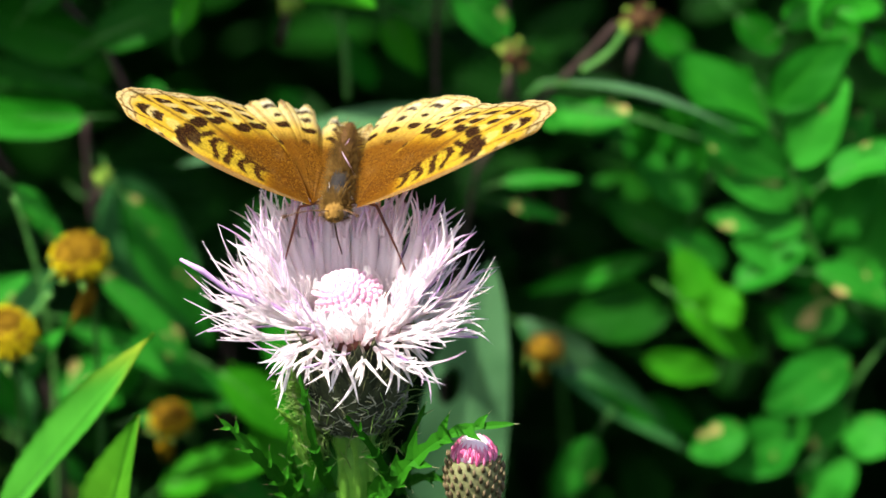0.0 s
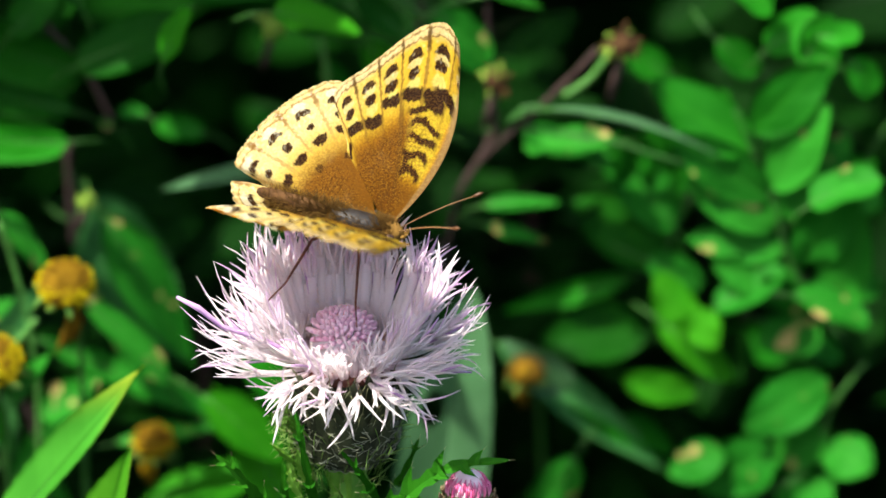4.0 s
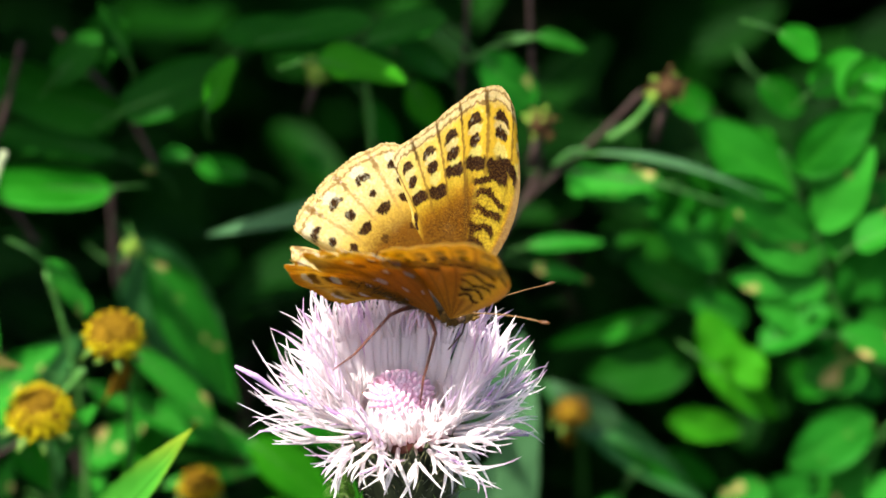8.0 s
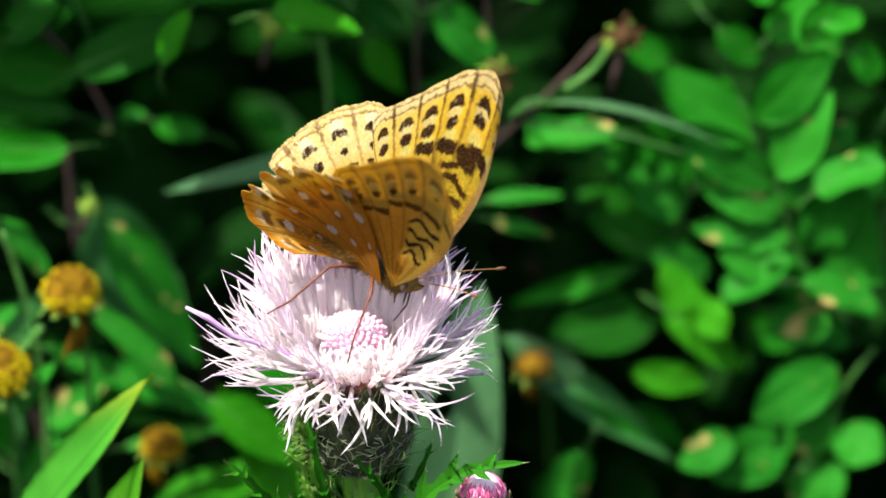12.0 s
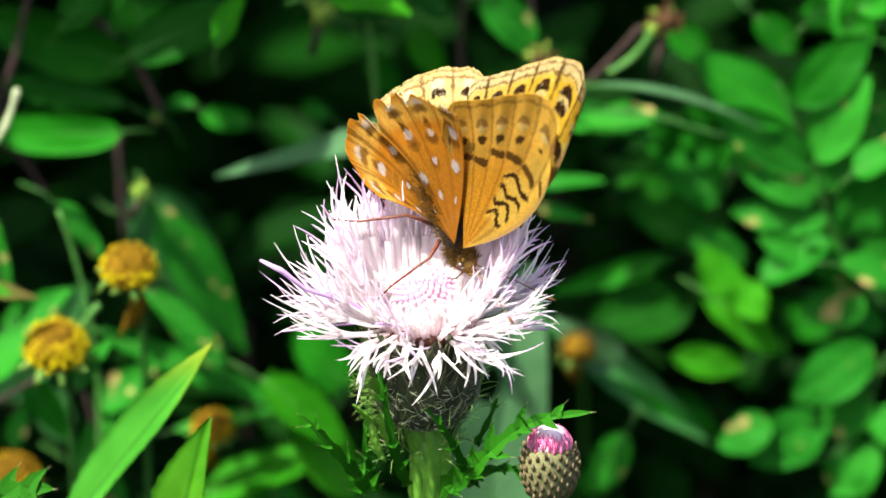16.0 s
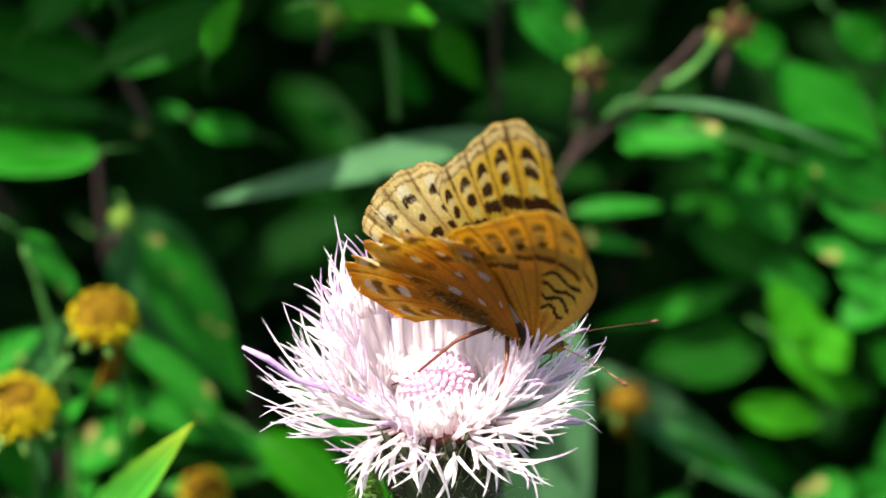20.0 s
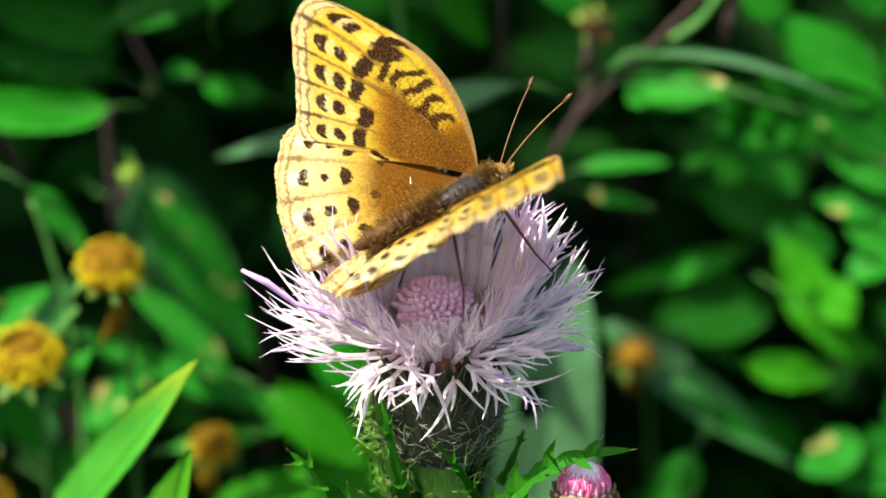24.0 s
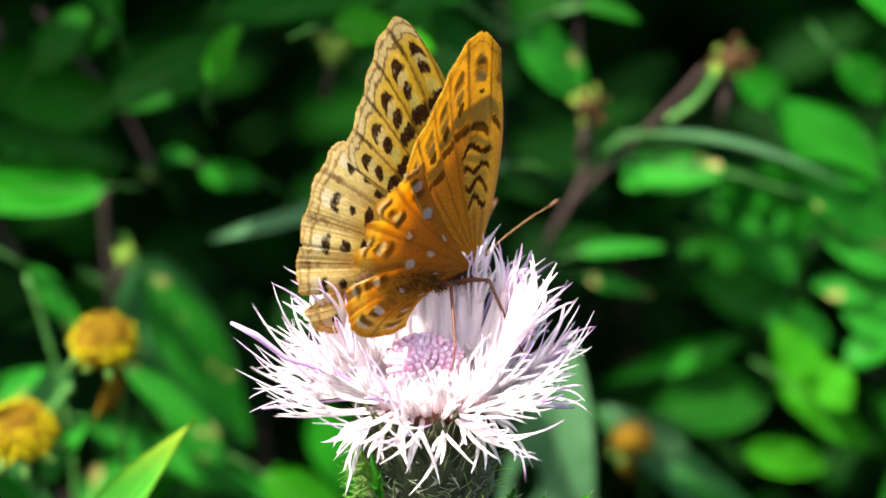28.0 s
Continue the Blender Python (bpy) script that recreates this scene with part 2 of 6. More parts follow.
def wing_material(name, rough=0.65, glow=0.6):
    m, t, out = node_material(name)
    a = t.nodes.new("ShaderNodeVertexColor")
    a.layer_name = "scales"
    tc = t.nodes.new("ShaderNodeTexCoord")
    dust = noise_value(t, tc.outputs["Object"], 2600, 3)
    worn = noise_value(t, tc.outputs["Object"], 260, 3)
    speck = noise_value(t, tc.outputs["Object"], 5200, 2)
    c = mix_colour(t, math_node(t, "MULTIPLY", ramp_mask(t, dust, 0.42, 0.7), 0.22), a.outputs[0], (0.30, 0.15, 0.03))
    c = mix_colour(t, math_node(t, "MULTIPLY", math_node(t, "MULTIPLY", ramp_mask(t, dust, 0.38, 0.60), a.outputs[1]), 0.85), c, (0.10, 0.038, 0.005))
    c = mix_colour(t, math_node(t, "MULTIPLY", math_node(t, "MULTIPLY", ramp_mask(t, speck, 0.55, 0.70), a.outputs[1]), 0.5), c, (0.75, 0.40, 0.05))
    c = mix_colour(t, math_node(t, "MULTIPLY", ramp_mask(t, worn, 0.55, 0.85), 0.08), c, (0.80, 0.60, 0.25))
    lit = t.nodes.new("ShaderNodeHueSaturation")
    lit.inputs["Saturation"].default_value, lit.inputs["Value"].default_value = 1.35, 1.15
    t.links.new(c, lit.inputs["Color"])
    c = mix_colour(t, 0.20, c, (0.0, 0.0, 0.0))
    finish(t, out, c, rough, glow, lit.outputs[0], dust, 0.2, 0.05, 0.0, 0.0001)
    return m


M_WING = wing_material("wing_scales")
M_FUR = plain("orange_fur", (0.06, 0.032, 0.008), (0.20, 0.112, 0.026), 0.9, 1500, 0.0, 0.05)
M_ABDOMEN = plain("abdomen", (0.04, 0.02, 0.008), (0.12, 0.06, 0.022), 0.9, 1300, 0.0, 0.08)
M_THORAX = plain("thorax_dark", (0.007, 0.006, 0.006), (0.026, 0.021, 0.016), 0.5, 1300, 0.0, 0.2)
M_EYE = plain("eye", (0.03, 0.015, 0.008), (0.08, 0.04, 0.02), 0.15, 800, 0.0, 0.6)
M_LEG = plain("leg", (0.07, 0.02, 0.010), (0.16, 0.05, 0.022), 0.5, 900)
M_CLUB = plain("antenna_club", (0.02, 0.01, 0.006), (0.10, 0.04, 0.01), 0.5, 900)
M_ANTENNA = plain("antenna", (0.10, 0.05, 0.015), (0.22, 0.12, 0.04), 0.6, 900)


# ---- building helpers ----
def mesh_of(name, verts, faces, mat, smooth=True):
    me = bpy.data.meshes.new(name)
    me.from_pydata([tuple(v) for v in verts], [], faces)
    me.materials.append(mat)
    if smooth:
        me.polygons.foreach_set("use_smooth", [True] * len(me.polygons))
    me.update()
    return me


def part(name, me, parent, label="", m=None):
    ob = new(name, me)
    ob.parent = parent
    if m is not None:
        ob.matrix_basis = m
    return tagged(ob, label)


def thing(name, label, category, m=None, group="", kind=""):
    ob = new(name)
    ob.empty_display_size = 0.01
    if m is not None:
        ob.matrix_basis = m
    return tagged(ob, label, category, group, kind)


class Shape:
    """Gathers vertices and faces of one mesh."""

    def __init__(self):
        self.v, self.f = [], []

    def tube(self, points, radii, sides=5, cap=True):
        pts = [Vector(p) for p in points]
        start = len(self.v)
        side = None
        for i, p in enumerate(pts):
            d = (pts[min(i + 1, len(pts) - 1)] - pts[max(i - 1, 0)]).normalized()
            if side is None:
                side = d.orthogonal().normalized()
            side = (side - d * side.dot(d)).normalized()
            up = d.cross(side)
            r = radii[i] if hasattr(radii, "__len__") else radii
            for k in range(sides):
                a = 2 * math.pi * k / sides
                self.v.append(p + side * (r * math.cos(a)) + up * (r * math.sin(a)))
        for i in range(len(pts) - 1):
            for k in range(sides):
                a, b = start + i * sides + k, start + i * sides + (k + 1) % sides
                self.f.append((a, b, b + sides, a + sides))
        if cap:
            self.f.append(tuple(start + k for k in reversed(range(sides))))
            self.f.append(tuple(start + (len(pts) - 1) * sides + k for k in range(sides)))
        return self

    def spin(self, profile, sides=16, bump=0.0, rng=None, ribs=0, rib=0.0):
        """A body of revolution round z from (radius, height) pairs."""
        start = len(self.v)
        for r, z in profile:
            for k in range(sides):
                a = 2 * math.pi * k / sides
                rr = r * (1 + (rng.uniform(-bump, bump) if rng else 0) + rib * math.cos(ribs * a))
                self.v.append(Vector((rr * math.cos(a), rr * math.sin(a), z)))
        for i in range(len(profile) - 1):
            for k in range(sides):
                a, b = start + i * sides + k, start + i * sides + (k + 1) % sides
                self.f.append((a, b, b + sides, a + sides))
        self.f.append(tuple(start + k for k in reversed(range(sides))))
        self.f.append(tuple(start + (len(profile) - 1) * sides + k for k in range(sides)))
        return self

    def add(self, other, m):
        start = len(self.v)
        self.v += [m @ Vector(v) for v in other.v]
        self.f += [tuple(i + start for i in f) for f in other.f]
        return self

    def mesh(self, name, mat, smooth=True):
        return mesh_of(name, self.v, self.f, mat, smooth)


OUTLINES = {
    "oval": lambda t: max(0.0, 4 * t * (1 - t)) ** 0.46,
    "blunt": lambda t: max(0.0, math.sin(math.pi * min(t, 1) ** 0.86)) ** 0.62 * (1 - 0.10 * t),
    "ovate": lambda t: max(0.0, math.sin(math.pi * t**0.66)) ** 0.75,
    "lance": lambda t: (math.sin(math.pi * t**0.80) ** 0.9) * (1 - 0.25 * t),
    "strap": lambda t: min(1, (t * 5) ** 0.6) * (1 - t**3) ** 0.7,
    "thorny": lambda t: min(1, (t * 4 + 0.15)) * (1 - t) ** 0.55,
}


def leaf_shape(length, width, outline="oval", curl=0.15, fold=0.25, teeth=0, tooth=0.12, sway=0.0, wave=0.03, thick=0.00025, seed=0, hole=None, n=14, m=6):
    """A leaf blade in its own space: x from foot to tip, y across, z along its face's normal."""
    rng = random.Random(seed)
    n = max(n, teeth * 3)
    ph = rng.uniform(0, 6.28)
    top = []
    for i in range(n + 1):
        t = i / n
        w = max(OUTLINES[outline](min(max(t, 0.0), 1.0)) * width / 2, width * 0.012)
        if teeth:
            w *= 1 - tooth + tooth * 2 * (1 - ((t * teeth) % 1.0)) * (0.8 + 0.4 * rng.random())
        for j in range(m + 1):
            s = 2 * j / m - 1
            y = s * w + sway * length * t * t
            z = -curl * length * t * t + fold * abs(s) * w + wave * width * math.sin(t * 9 + ph + 1.5 * s) * abs(s)
            top.append(Vector((t * length, y, z)))
    sh = Shape()
    c = len(top)
    sh.v = top + [v - Vector((0, 0, thick)) for v in top]
    gone = set()
    for i in range(n):
        for j in range(m):
            if hole and ((i + 0.5) / n - hole[0]) ** 2 / hole[2] ** 2 + ((j + 0.5) / m - hole[1]) ** 2 / hole[3] ** 2 < 1:
                gone.add((i, j))
                continue
            a = i * (m + 1) + j
            q = (a, a + m + 1, a + m + 2, a + 1)
            sh.f.append(q[::-1])
            sh.f.append(tuple(k + c for k in q))
    for i in range(n):
        for j, flip in ((0, False), (m, True)):
            a = i * (m + 1) + j
            q = (a, a + m + 1, a + m + 1 + c, a + c)
            sh.f.append(q if flip else q[::-1])
    return sh


def leaf_pose(base, tip, face):
    """The pose that lays a leaf from base to tip with its upper side towards face."""
    b, t = Vector(base), Vector(tip)
    x = (t - b).normalized()
    f = Vector(face).normalized()
    z = (f - x * f.dot(x)).normalized()
    y = z.cross(x)
    return Matrix.Translation(b) @ Matrix((x, y, z)).transposed().to_4x4(), (t - b).length


def curve_points(a, b, bow, n=10):
    a, b, bow = Vector(a), Vector(b), Vector(bow)
    return [a.lerp(b, i / n) + bow * (4 * (i / n) * (1 - i / n)) for i in range(n + 1)]


def smooth_run(pts):
    """More points on a smooth curve through the given ones."""
    fine = []
    for i in range(len(pts) - 1):
        p0, p1, p2, p3 = pts[max(i - 1, 0)], pts[i], pts[i + 1], pts[min(i + 2, len(pts) - 1)]
        for k in range(4):
            q = k / 4
            fine.append(0.5 * (2 * p1 + (p2 - p0) * q + (2 * p0 - 5 * p1 + 4 * p2 - p3) * q * q + (3 * p1 - p0 - 3 * p2 + p3) * q**3))
    fine.append(pts[-1])
    return fine


# ---- ground ----
def build_ground():
    sh = Shape()
    n, rng = 40, random.Random(2)
    for i in range(n + 1):
        for j in range(n + 1):
            u, v = 2 * i / n - 1, 2 * j / n - 1
            x, y = 60 * u * abs(u) ** 2, 60 * v * abs(v) ** 2
            sh.v.append(Vector((x, y, 0.02 * noise.noise((x * 3, y * 3, 0)))))
    for i in range(n):
        for j in range(n):
            a = i * (n + 1) + j
            sh.f.append((a, a + n + 1, a + n + 2, a + 1))
    tagged(new("ground", sh.mesh("ground", M_SOIL)), "dark bare soil under the dense weeds", "ground", kind="structure")


build_ground()


# ---- thistle ----
HEAD = Vector((-0.0016, 0.0, 0.8965))  # top of the scaly cup, in metres


def floret_shape(length, seed, lobes=5, bend=(-0.50, -0.15), split=(0.40, 0.55), tube=0.00040, lobe=0.00025, lift=(0.12, 0.52)):
    """A slender thistle floret along z: a tube that opens into narrow lobes curving back at their tips."""
    rng = random.Random(seed)
    sh = Shape()
    bow, twist = rng.uniform(*bend), rng.uniform(-0.12, 0.12)
    cut = length * rng.uniform(*split)

    def at(z):
        q = z / length
        return Vector((bow * length * q * q, twist * length * q * q, z))

    sh.tube([at(cut * k / 4) for k in range(5)], [tube, tube, tube, tube * 1.1, tube * 1.2], 6, False)
    for k in range(lobes):
        a = 2 * math.pi * k / lobes + rng.uniform(-0.5, 0.5)
        out = Vector((math.cos(a), math.sin(a), 0))
        reach, up, curl = (length - cut) * rng.uniform(0.65, 1.15), rng.uniform(*lift), rng.uniform(-0.30, 0.35)
        side = Vector((-out.y, out.x, 0)) * rng.uniform(-0.45, 0.45)
        pts = []
        for i in range(8):
            q = i / 7
            pts.append(at(cut + reach * q) + out * (tube * 0.7 + reach * (up * q - curl * q**3)) + side * reach * q**3)
        sh.tube(pts, [lobe * w for w in (1.2, 1.2, 1.1, 1.0, 0.88, 0.70, 0.48, 0.12)], 4)
    return sh


def style_shape(length, seed):
    rng = random.Random(seed)
    b, c = rng.uniform(-0.4, 0.1), rng.uniform(-0.15, 0.15)
    pts = [Vector((b * length * (i / 7) ** 2, c * length * (i / 7) ** 2, length * i / 7)) for i in range(8)]
    sh = Shape().tube(pts, [0.00022] * 5 + [0.0003, 0.00026, 0.00018], 5)
    return sh


def build_thistle():
    rng = random.Random(11)
    plant = thing("thistle", "pale lilac thistle flower head on a spiny green stem", "thistle", Matrix.Translation(HEAD))
    # scaly cup, disc and stem
    cup = Shape().spin([(0.0030, -0.0195), (0.0062, -0.0185), (0.0088, -0.015), (0.0096, -0.010), (0.0093, -0.005), (0.0082, -0.0012), (0.0078, 0.0)], 28)
    involucre = part("involucre", cup.mesh("involucre", M_BRACT), plant, "dark scaly cup covered in small spines")
    DOME = Matrix.Translation((-0.0006, 0.0008, -0.0002)) @ Matrix.Rotation(radians(14), 4, "X")
    disc = Shape().spin([(0.0072, 0.0), (0.0066, 0.003), (0.0058, 0.006), (0.0046, 0.0082), (0.0026, 0.0094), (0.0004, 0.0098)], 28)
    part("disc", disc.mesh("disc", M_DISC), plant, "white dome of packed florets", DOME)
    stem = Shape().tube([(0.0, 0.001, -0.0188), (0.0008, 0.002, -0.03), (0.002, 0.004, -0.06), (0.006, 0.010, -0.14), (0.004, 0.03, -0.4), (0.0, 0.05, -HEAD.z - 0.01)], [0.0034, 0.0036, 0.0038, 0.0042, 0.0052, 0.0065], 12)
    part("stem", stem.mesh("stem", M_THISTLESTEM), plant, "ribbed green stem")
    rim = Shape().spin([(0.0076, -0.0012), (0.0086, -0.0004), (0.0086, 0.0006), (0.0078, 0.0014), (0.0070, 0.0016)], 28, 0.04, rng)
    part("floret_base", rim.mesh("floret_base", M_FLORETFOOT), plant, "reddish-brown foot of the florets")
    # wings of leaf tissue that run down the stem
    for k in range(7):
        a, deep = 2 * math.pi * k / 7 + 0.3, rng.uniform(0.0006, 0.0018)
        run = [Vector((0.0030 * math.cos(a) + dx, 0.0030 * math.sin(a) + dy, z)) for dx, dy, z in ((0.0, 0.001, -0.0195), (0.0008, 0.002, -0.030), (0.002, 0.004, -0.060), (0.006, 0.010, -0.140))]
        ridge = Shape().tube(smooth_run(run), [0.0005 + deep * (0.5 + 0.5 * math.sin(2.3 * i + k)) for i in range(13)], 5)
        part("stem_wing", ridge.mesh("stem_wing", M_THISTLESTEM), plant)
    # small pale green leaves at the side of the cup
    for k in range(9):
        a = math.pi + rng.uniform(-0.7, 0.9)
        z0, long = rng.uniform(-0.026, -0.013), rng.uniform(0.006, 0.011)
        foot = Vector((0.0085 * math.cos(a), 0.0085 * math.sin(a), z0))
        way = Vector((0.45 * math.cos(a), 0.45 * math.sin(a) - 0.15, rng.uniform(0.5, 1.2))).normalized()
        m, _ = leaf_pose(foot, foot + way, (math.cos(a) - 0.2, math.sin(a) - 0.8, 0.4))
        blade = leaf_shape(long, rng.uniform(0.0016, 0.0030), "lance", curl=rng.uniform(-0.2, 0.3), fold=0.4, teeth=6, tooth=0.3, seed=500 + k)
        part("bract_leaf", blade.mesh("bract_leaf", M_BRACTLEAF), plant, "small pale green spiny leaf", m)
    # overlapping bracts with spines
    scale = Shape()
    outline = [(-0.0009, 0), (-0.0011, 0.0020), (-0.0006, 0.0044), (0, 0.0058), (0.0006, 0.0044), (0.0011, 0.0020), (0.0009, 0)]
    scale.v = [Vector((x, 0.0004 - 0.12 * abs(x) + 0.0003 * (z / 0.0058), z)) for x, z in outline] + [Vector((x * 0.9, -0.0004, z * 0.96)) for x, z in outline]
    k = len(outline)
    scale.f = [tuple(range(k))[::-1], tuple(range(k, 2 * k))] + [(i, (i + 1) % k, (i + 1) % k + k, i + k) for i in range(k)]
    scale_me = scale.mesh("bract", M_BRACT, False)
    spine = Shape().tube([(0, 0, 0), (0, 0.0006, 0.0012), (0, 0.0018, 0.0026)], [0.00011, 0.00008, 0.00003], 4)
    spine_me = spine.mesh("spine", M_SPINE)
    golden = math.pi * (3 - math.sqrt(5))
    for i in range(210):
        q = i / 209
        z = -0.0185 + 0.0150 * q
        r = np.interp(z, [-0.0195, -0.0185, -0.015, -0.010, -0.005, 0.0], [0.003, 0.0062, 0.0088, 0.0096, 0.0093, 0.0078])
        a = i * golden
        m = Matrix.Rotation(a - math.pi / 2, 4, "Z") @ Matrix.Translation((0, r, z)) @ Matrix.Rotation(radians(-15 + 12 * (1 - q) + rng.uniform(-4, 4)), 4, "X") @ Matrix.Rotation(rng.uniform(-0.25, 0.25), 4, "Y")
        b = part("bract", scale_me, involucre, m=m)
        part("spine", spine_me, b, m=Matrix.Translation((0, 0.0003, 0.0054)) @ Matrix.Rotation(rng.uniform(-0.5, 0.9), 4, "X") @ Matrix.Rotation(rng.uniform(-0.5, 0.5), 4, "Y"))
    # green cobwebby bristles at the foot of the cup
    fuzz = Shape()
    for i in range(420):
        a, z = rng.uniform(0, 6.283), rng.uniform(-0.025, -0.010)
        if i % 3:
            a, z = math.pi + rng.uniform(-0.35, 0.55), rng.uniform(-0.027, -0.004)
        r = np.interp(z, [-0.027, -0.0185, -0.015, -0.010, -0.004], [0.0055, 0.0066, 0.0092, 0.0098, 0.0094])
        p = Vector((r * math.cos(a), r * math.sin(a), z))
        d = Vector((math.cos(a + rng.uniform(-1, 1)) * 0.5, math.sin(a + rng.uniform(-1, 1)) * 0.5, rng.uniform(-0.2, 1.3))).normalized() * rng.uniform(0.003, 0.0068)
        fuzz.tube([p, p + d * 0.5 + Vector((rng.uniform(-0.0006, 0.0006), 0, 0.0004)), p + d], [0.00012, 0.00010, 0.00003], 3)
    tagged(part("bristles", fuzz.mesh("bristles", M_HAIR), plant, "fine green bristles"), kind="stuff")
    # pale cobweb strands over the scales
    web, wr = Shape(), random.Random(12)
    for i in range(560):
        a, z = wr.uniform(0, 6.283), wr.uniform(-0.018, -0.001)
        da, dz = wr.choice((-1, 1)) * wr.uniform(0.08, 0.26), wr.uniform(-0.0026, 0.0012)
        pts = []
        for k in range(4):
            zz = min(-0.0005, max(-0.0188, z + dz * k / 3))
            rr = np.interp(zz, [-0.0195, -0.0185, -0.015, -0.010, -0.005, 0.0], [0.003, 0.0062, 0.0088, 0.0096, 0.0093, 0.0078]) + wr.uniform(0.0005, 0.0010)
            pts.append(Vector((rr * math.cos(a + da * k / 3), rr * math.sin(a + da * k / 3), zz)))
        web.tube(pts, 0.00008, 3, False)
    tagged(part("cobweb", web.mesh("cobweb", M_WEB), plant, "pale cobwebby threads over the scales"), kind="stuff")
    # open florets: a curtain of broad tubes behind, slender ones all round, short forked ones in front
    broad = [floret_shape(0.0205, 40 + k, 5, (-0.20, 0.02), (0.62, 0.72), 0.00078, 0.00032, (0.12, 0.40)).mesh("floret", M_FLORET) for k in range(5)]
    slender = [floret_shape(0.0225, k).mesh("floret", M_FLORET) for k in range(12)]
    forked = [floret_shape(0.0108, 70 + k, 5, (0.05, 0.40), (0.36, 0.48), 0.00044, 0.00035, (0.30, 0.75)).mesh("floret", M_FLORET) for k in range(7)]
    styles = [style_shape(0.0200, k).mesh("style", M_STYLE) for k in range(6)]

    def plant_floret(i, kinds, a, r, z, elev, size, spin=0.35):
        tilt = Matrix.Rotation(a, 4, "Z") @ Matrix.Rotation(radians(90 - elev), 4, "Y")
        m = Matrix.Translation((r * math.cos(a), r * math.sin(a), z)) @ tilt @ Matrix.Rotation(rng.gauss(0, spin), 4, "Z") @ Matrix.Diagonal((1, 1, size, 1))
        return part("floret", kinds[i % len(kinds)], plant, m=m)

    for i in range(46):
        a = radians(-25 + 230 * (i + 0.5) / 46) + rng.uniform(-0.04, 0.04)
        back = math.sin(a)
        plant_floret(i, broad, a, 0.0068 + 0.0010 * (i % 2), 0.0015, 54 + 18 * max(back, 0) + (6 if i % 2 else -3) + rng.uniform(-3, 3), rng.uniform(0.95, 1.22))
    for i in range(56):
        q = i / 55
        a = 2 * math.pi * ((i * 0.618034) % 1.0) + rng.uniform(-0.05, 0.05)
        back = math.sin(a)
        if back < -0.45 and i % 3:
            continue
        elev = -14 + 56 * q + 36 * max(back, 0) * (0.4 + 0.6 * q) + 14 * min(back, 0) + rng.uniform(-8, 8)
        f = plant_floret(i, slender, a, 0.0082 - 0.0012 * q, 0.0004 + 0.0015 * q, min(elev, 74), rng.uniform(0.82, 1.04) * (1 + 0.40 * q * max(back + 0.25, 0)) * (0.58 if back < -0.85 else 0.76 if back < -0.4 else 0.90 if math.cos(a) < 0.2 else 0.76))
        if i % 2 == 0:
            part("style", styles[(i // 2) % len(styles)], f, "purple style")
    for i in range(9):
        a = radians(204 + 132 * ((i * 0.618034) % 1.0)) + rng.uniform(-0.05, 0.05)
        plant_floret(i, forked, a, 0.0078, -0.0002 + 0.0014 * (i / 9), -28 + 36 * (i / 9) + rng.uniform(-9, 9), rng.uniform(0.8, 1.15), 0.8)
    # thin wisps that fill the sides between them
    wr = random.Random(31)
    wisps = [floret_shape(0.0215, 140 + k, 5, (-0.48, -0.05), (0.48, 0.62), 0.00030, 0.00020, (0.10, 0.42)).mesh("floret", M_FLORET) for k in range(8)]
    for i in range(34):
        side = 0 if i % 2 else 180
        a = radians(side + wr.uniform(-58, 48) * (1 if side == 0 else -1))
        elev, size = wr.uniform(-14, 52), wr.uniform(0.68, 0.93)
        m = Matrix.Translation((0.0078 * math.cos(a), 0.0078 * math.sin(a), wr.uniform(0.0, 0.002))) @ Matrix.Rotation(a, 4, "Z") @ Matrix.Rotation(radians(90 - elev), 4, "Y")
        part("floret", wisps[i % 8], plant, m=m @ Matrix.Rotation(wr.gauss(0, 0.5), 4, "Z") @ Matrix.Diagonal((1, 1, size, 1)))
    # one long stray floret that stands out sideways
    stray = Shape().tube([(-0.006, -0.004, 0.002), (-0.015, -0.006, 0.0075), (-0.022, -0.0075, 0.0105), (-0.0262, -0.0085, 0.0145), (-0.0300, -0.009, 0.0168)], [0.0005, 0.0005, 0.00045, 0.0006, 0.0003], 6)
    part("floret", stray.mesh("stray_floret", M_STYLE), plant, "long bent purple floret")
    # closed florets packed into the dome, pink at its top
    club = Shape().spin([(0.0004, -0.002), (0.00044, 0.0002), (0.00052, 0.0009), (0.0004, 0.0015), (0.00008, 0.0017)], 7).mesh("closed_floret", M_BUDDING)
    for i in range(110):
        q = (i + 0.5) / 110
        a, r = i * golden, 0.0052 * math.sqrt(q)
        z = np.interp(r, [0, 0.0026, 0.0046, 0.0058], [0.0098, 0.0094, 0.0082, 0.006])
        lean = Matrix.Rotation(a, 4, "Z") @ Matrix.Rotation(radians(75 * q), 4, "Y")
        if r < 0.0056:
            part("closed_floret", club, plant, m=DOME @ Matrix.Translation((r * math.cos(a), r * math.sin(a), z)) @ lean)
    # short inner florets that lean on the dome and hide its sides
    inner = [floret_shape(0.0105, 90 + k, 4, (-0.22, 0.02), (0.45, 0.6), 0.0005, 0.00028, (0.10, 0.34)).mesh("inner_floret", M_FLORET) for k in range(6)]
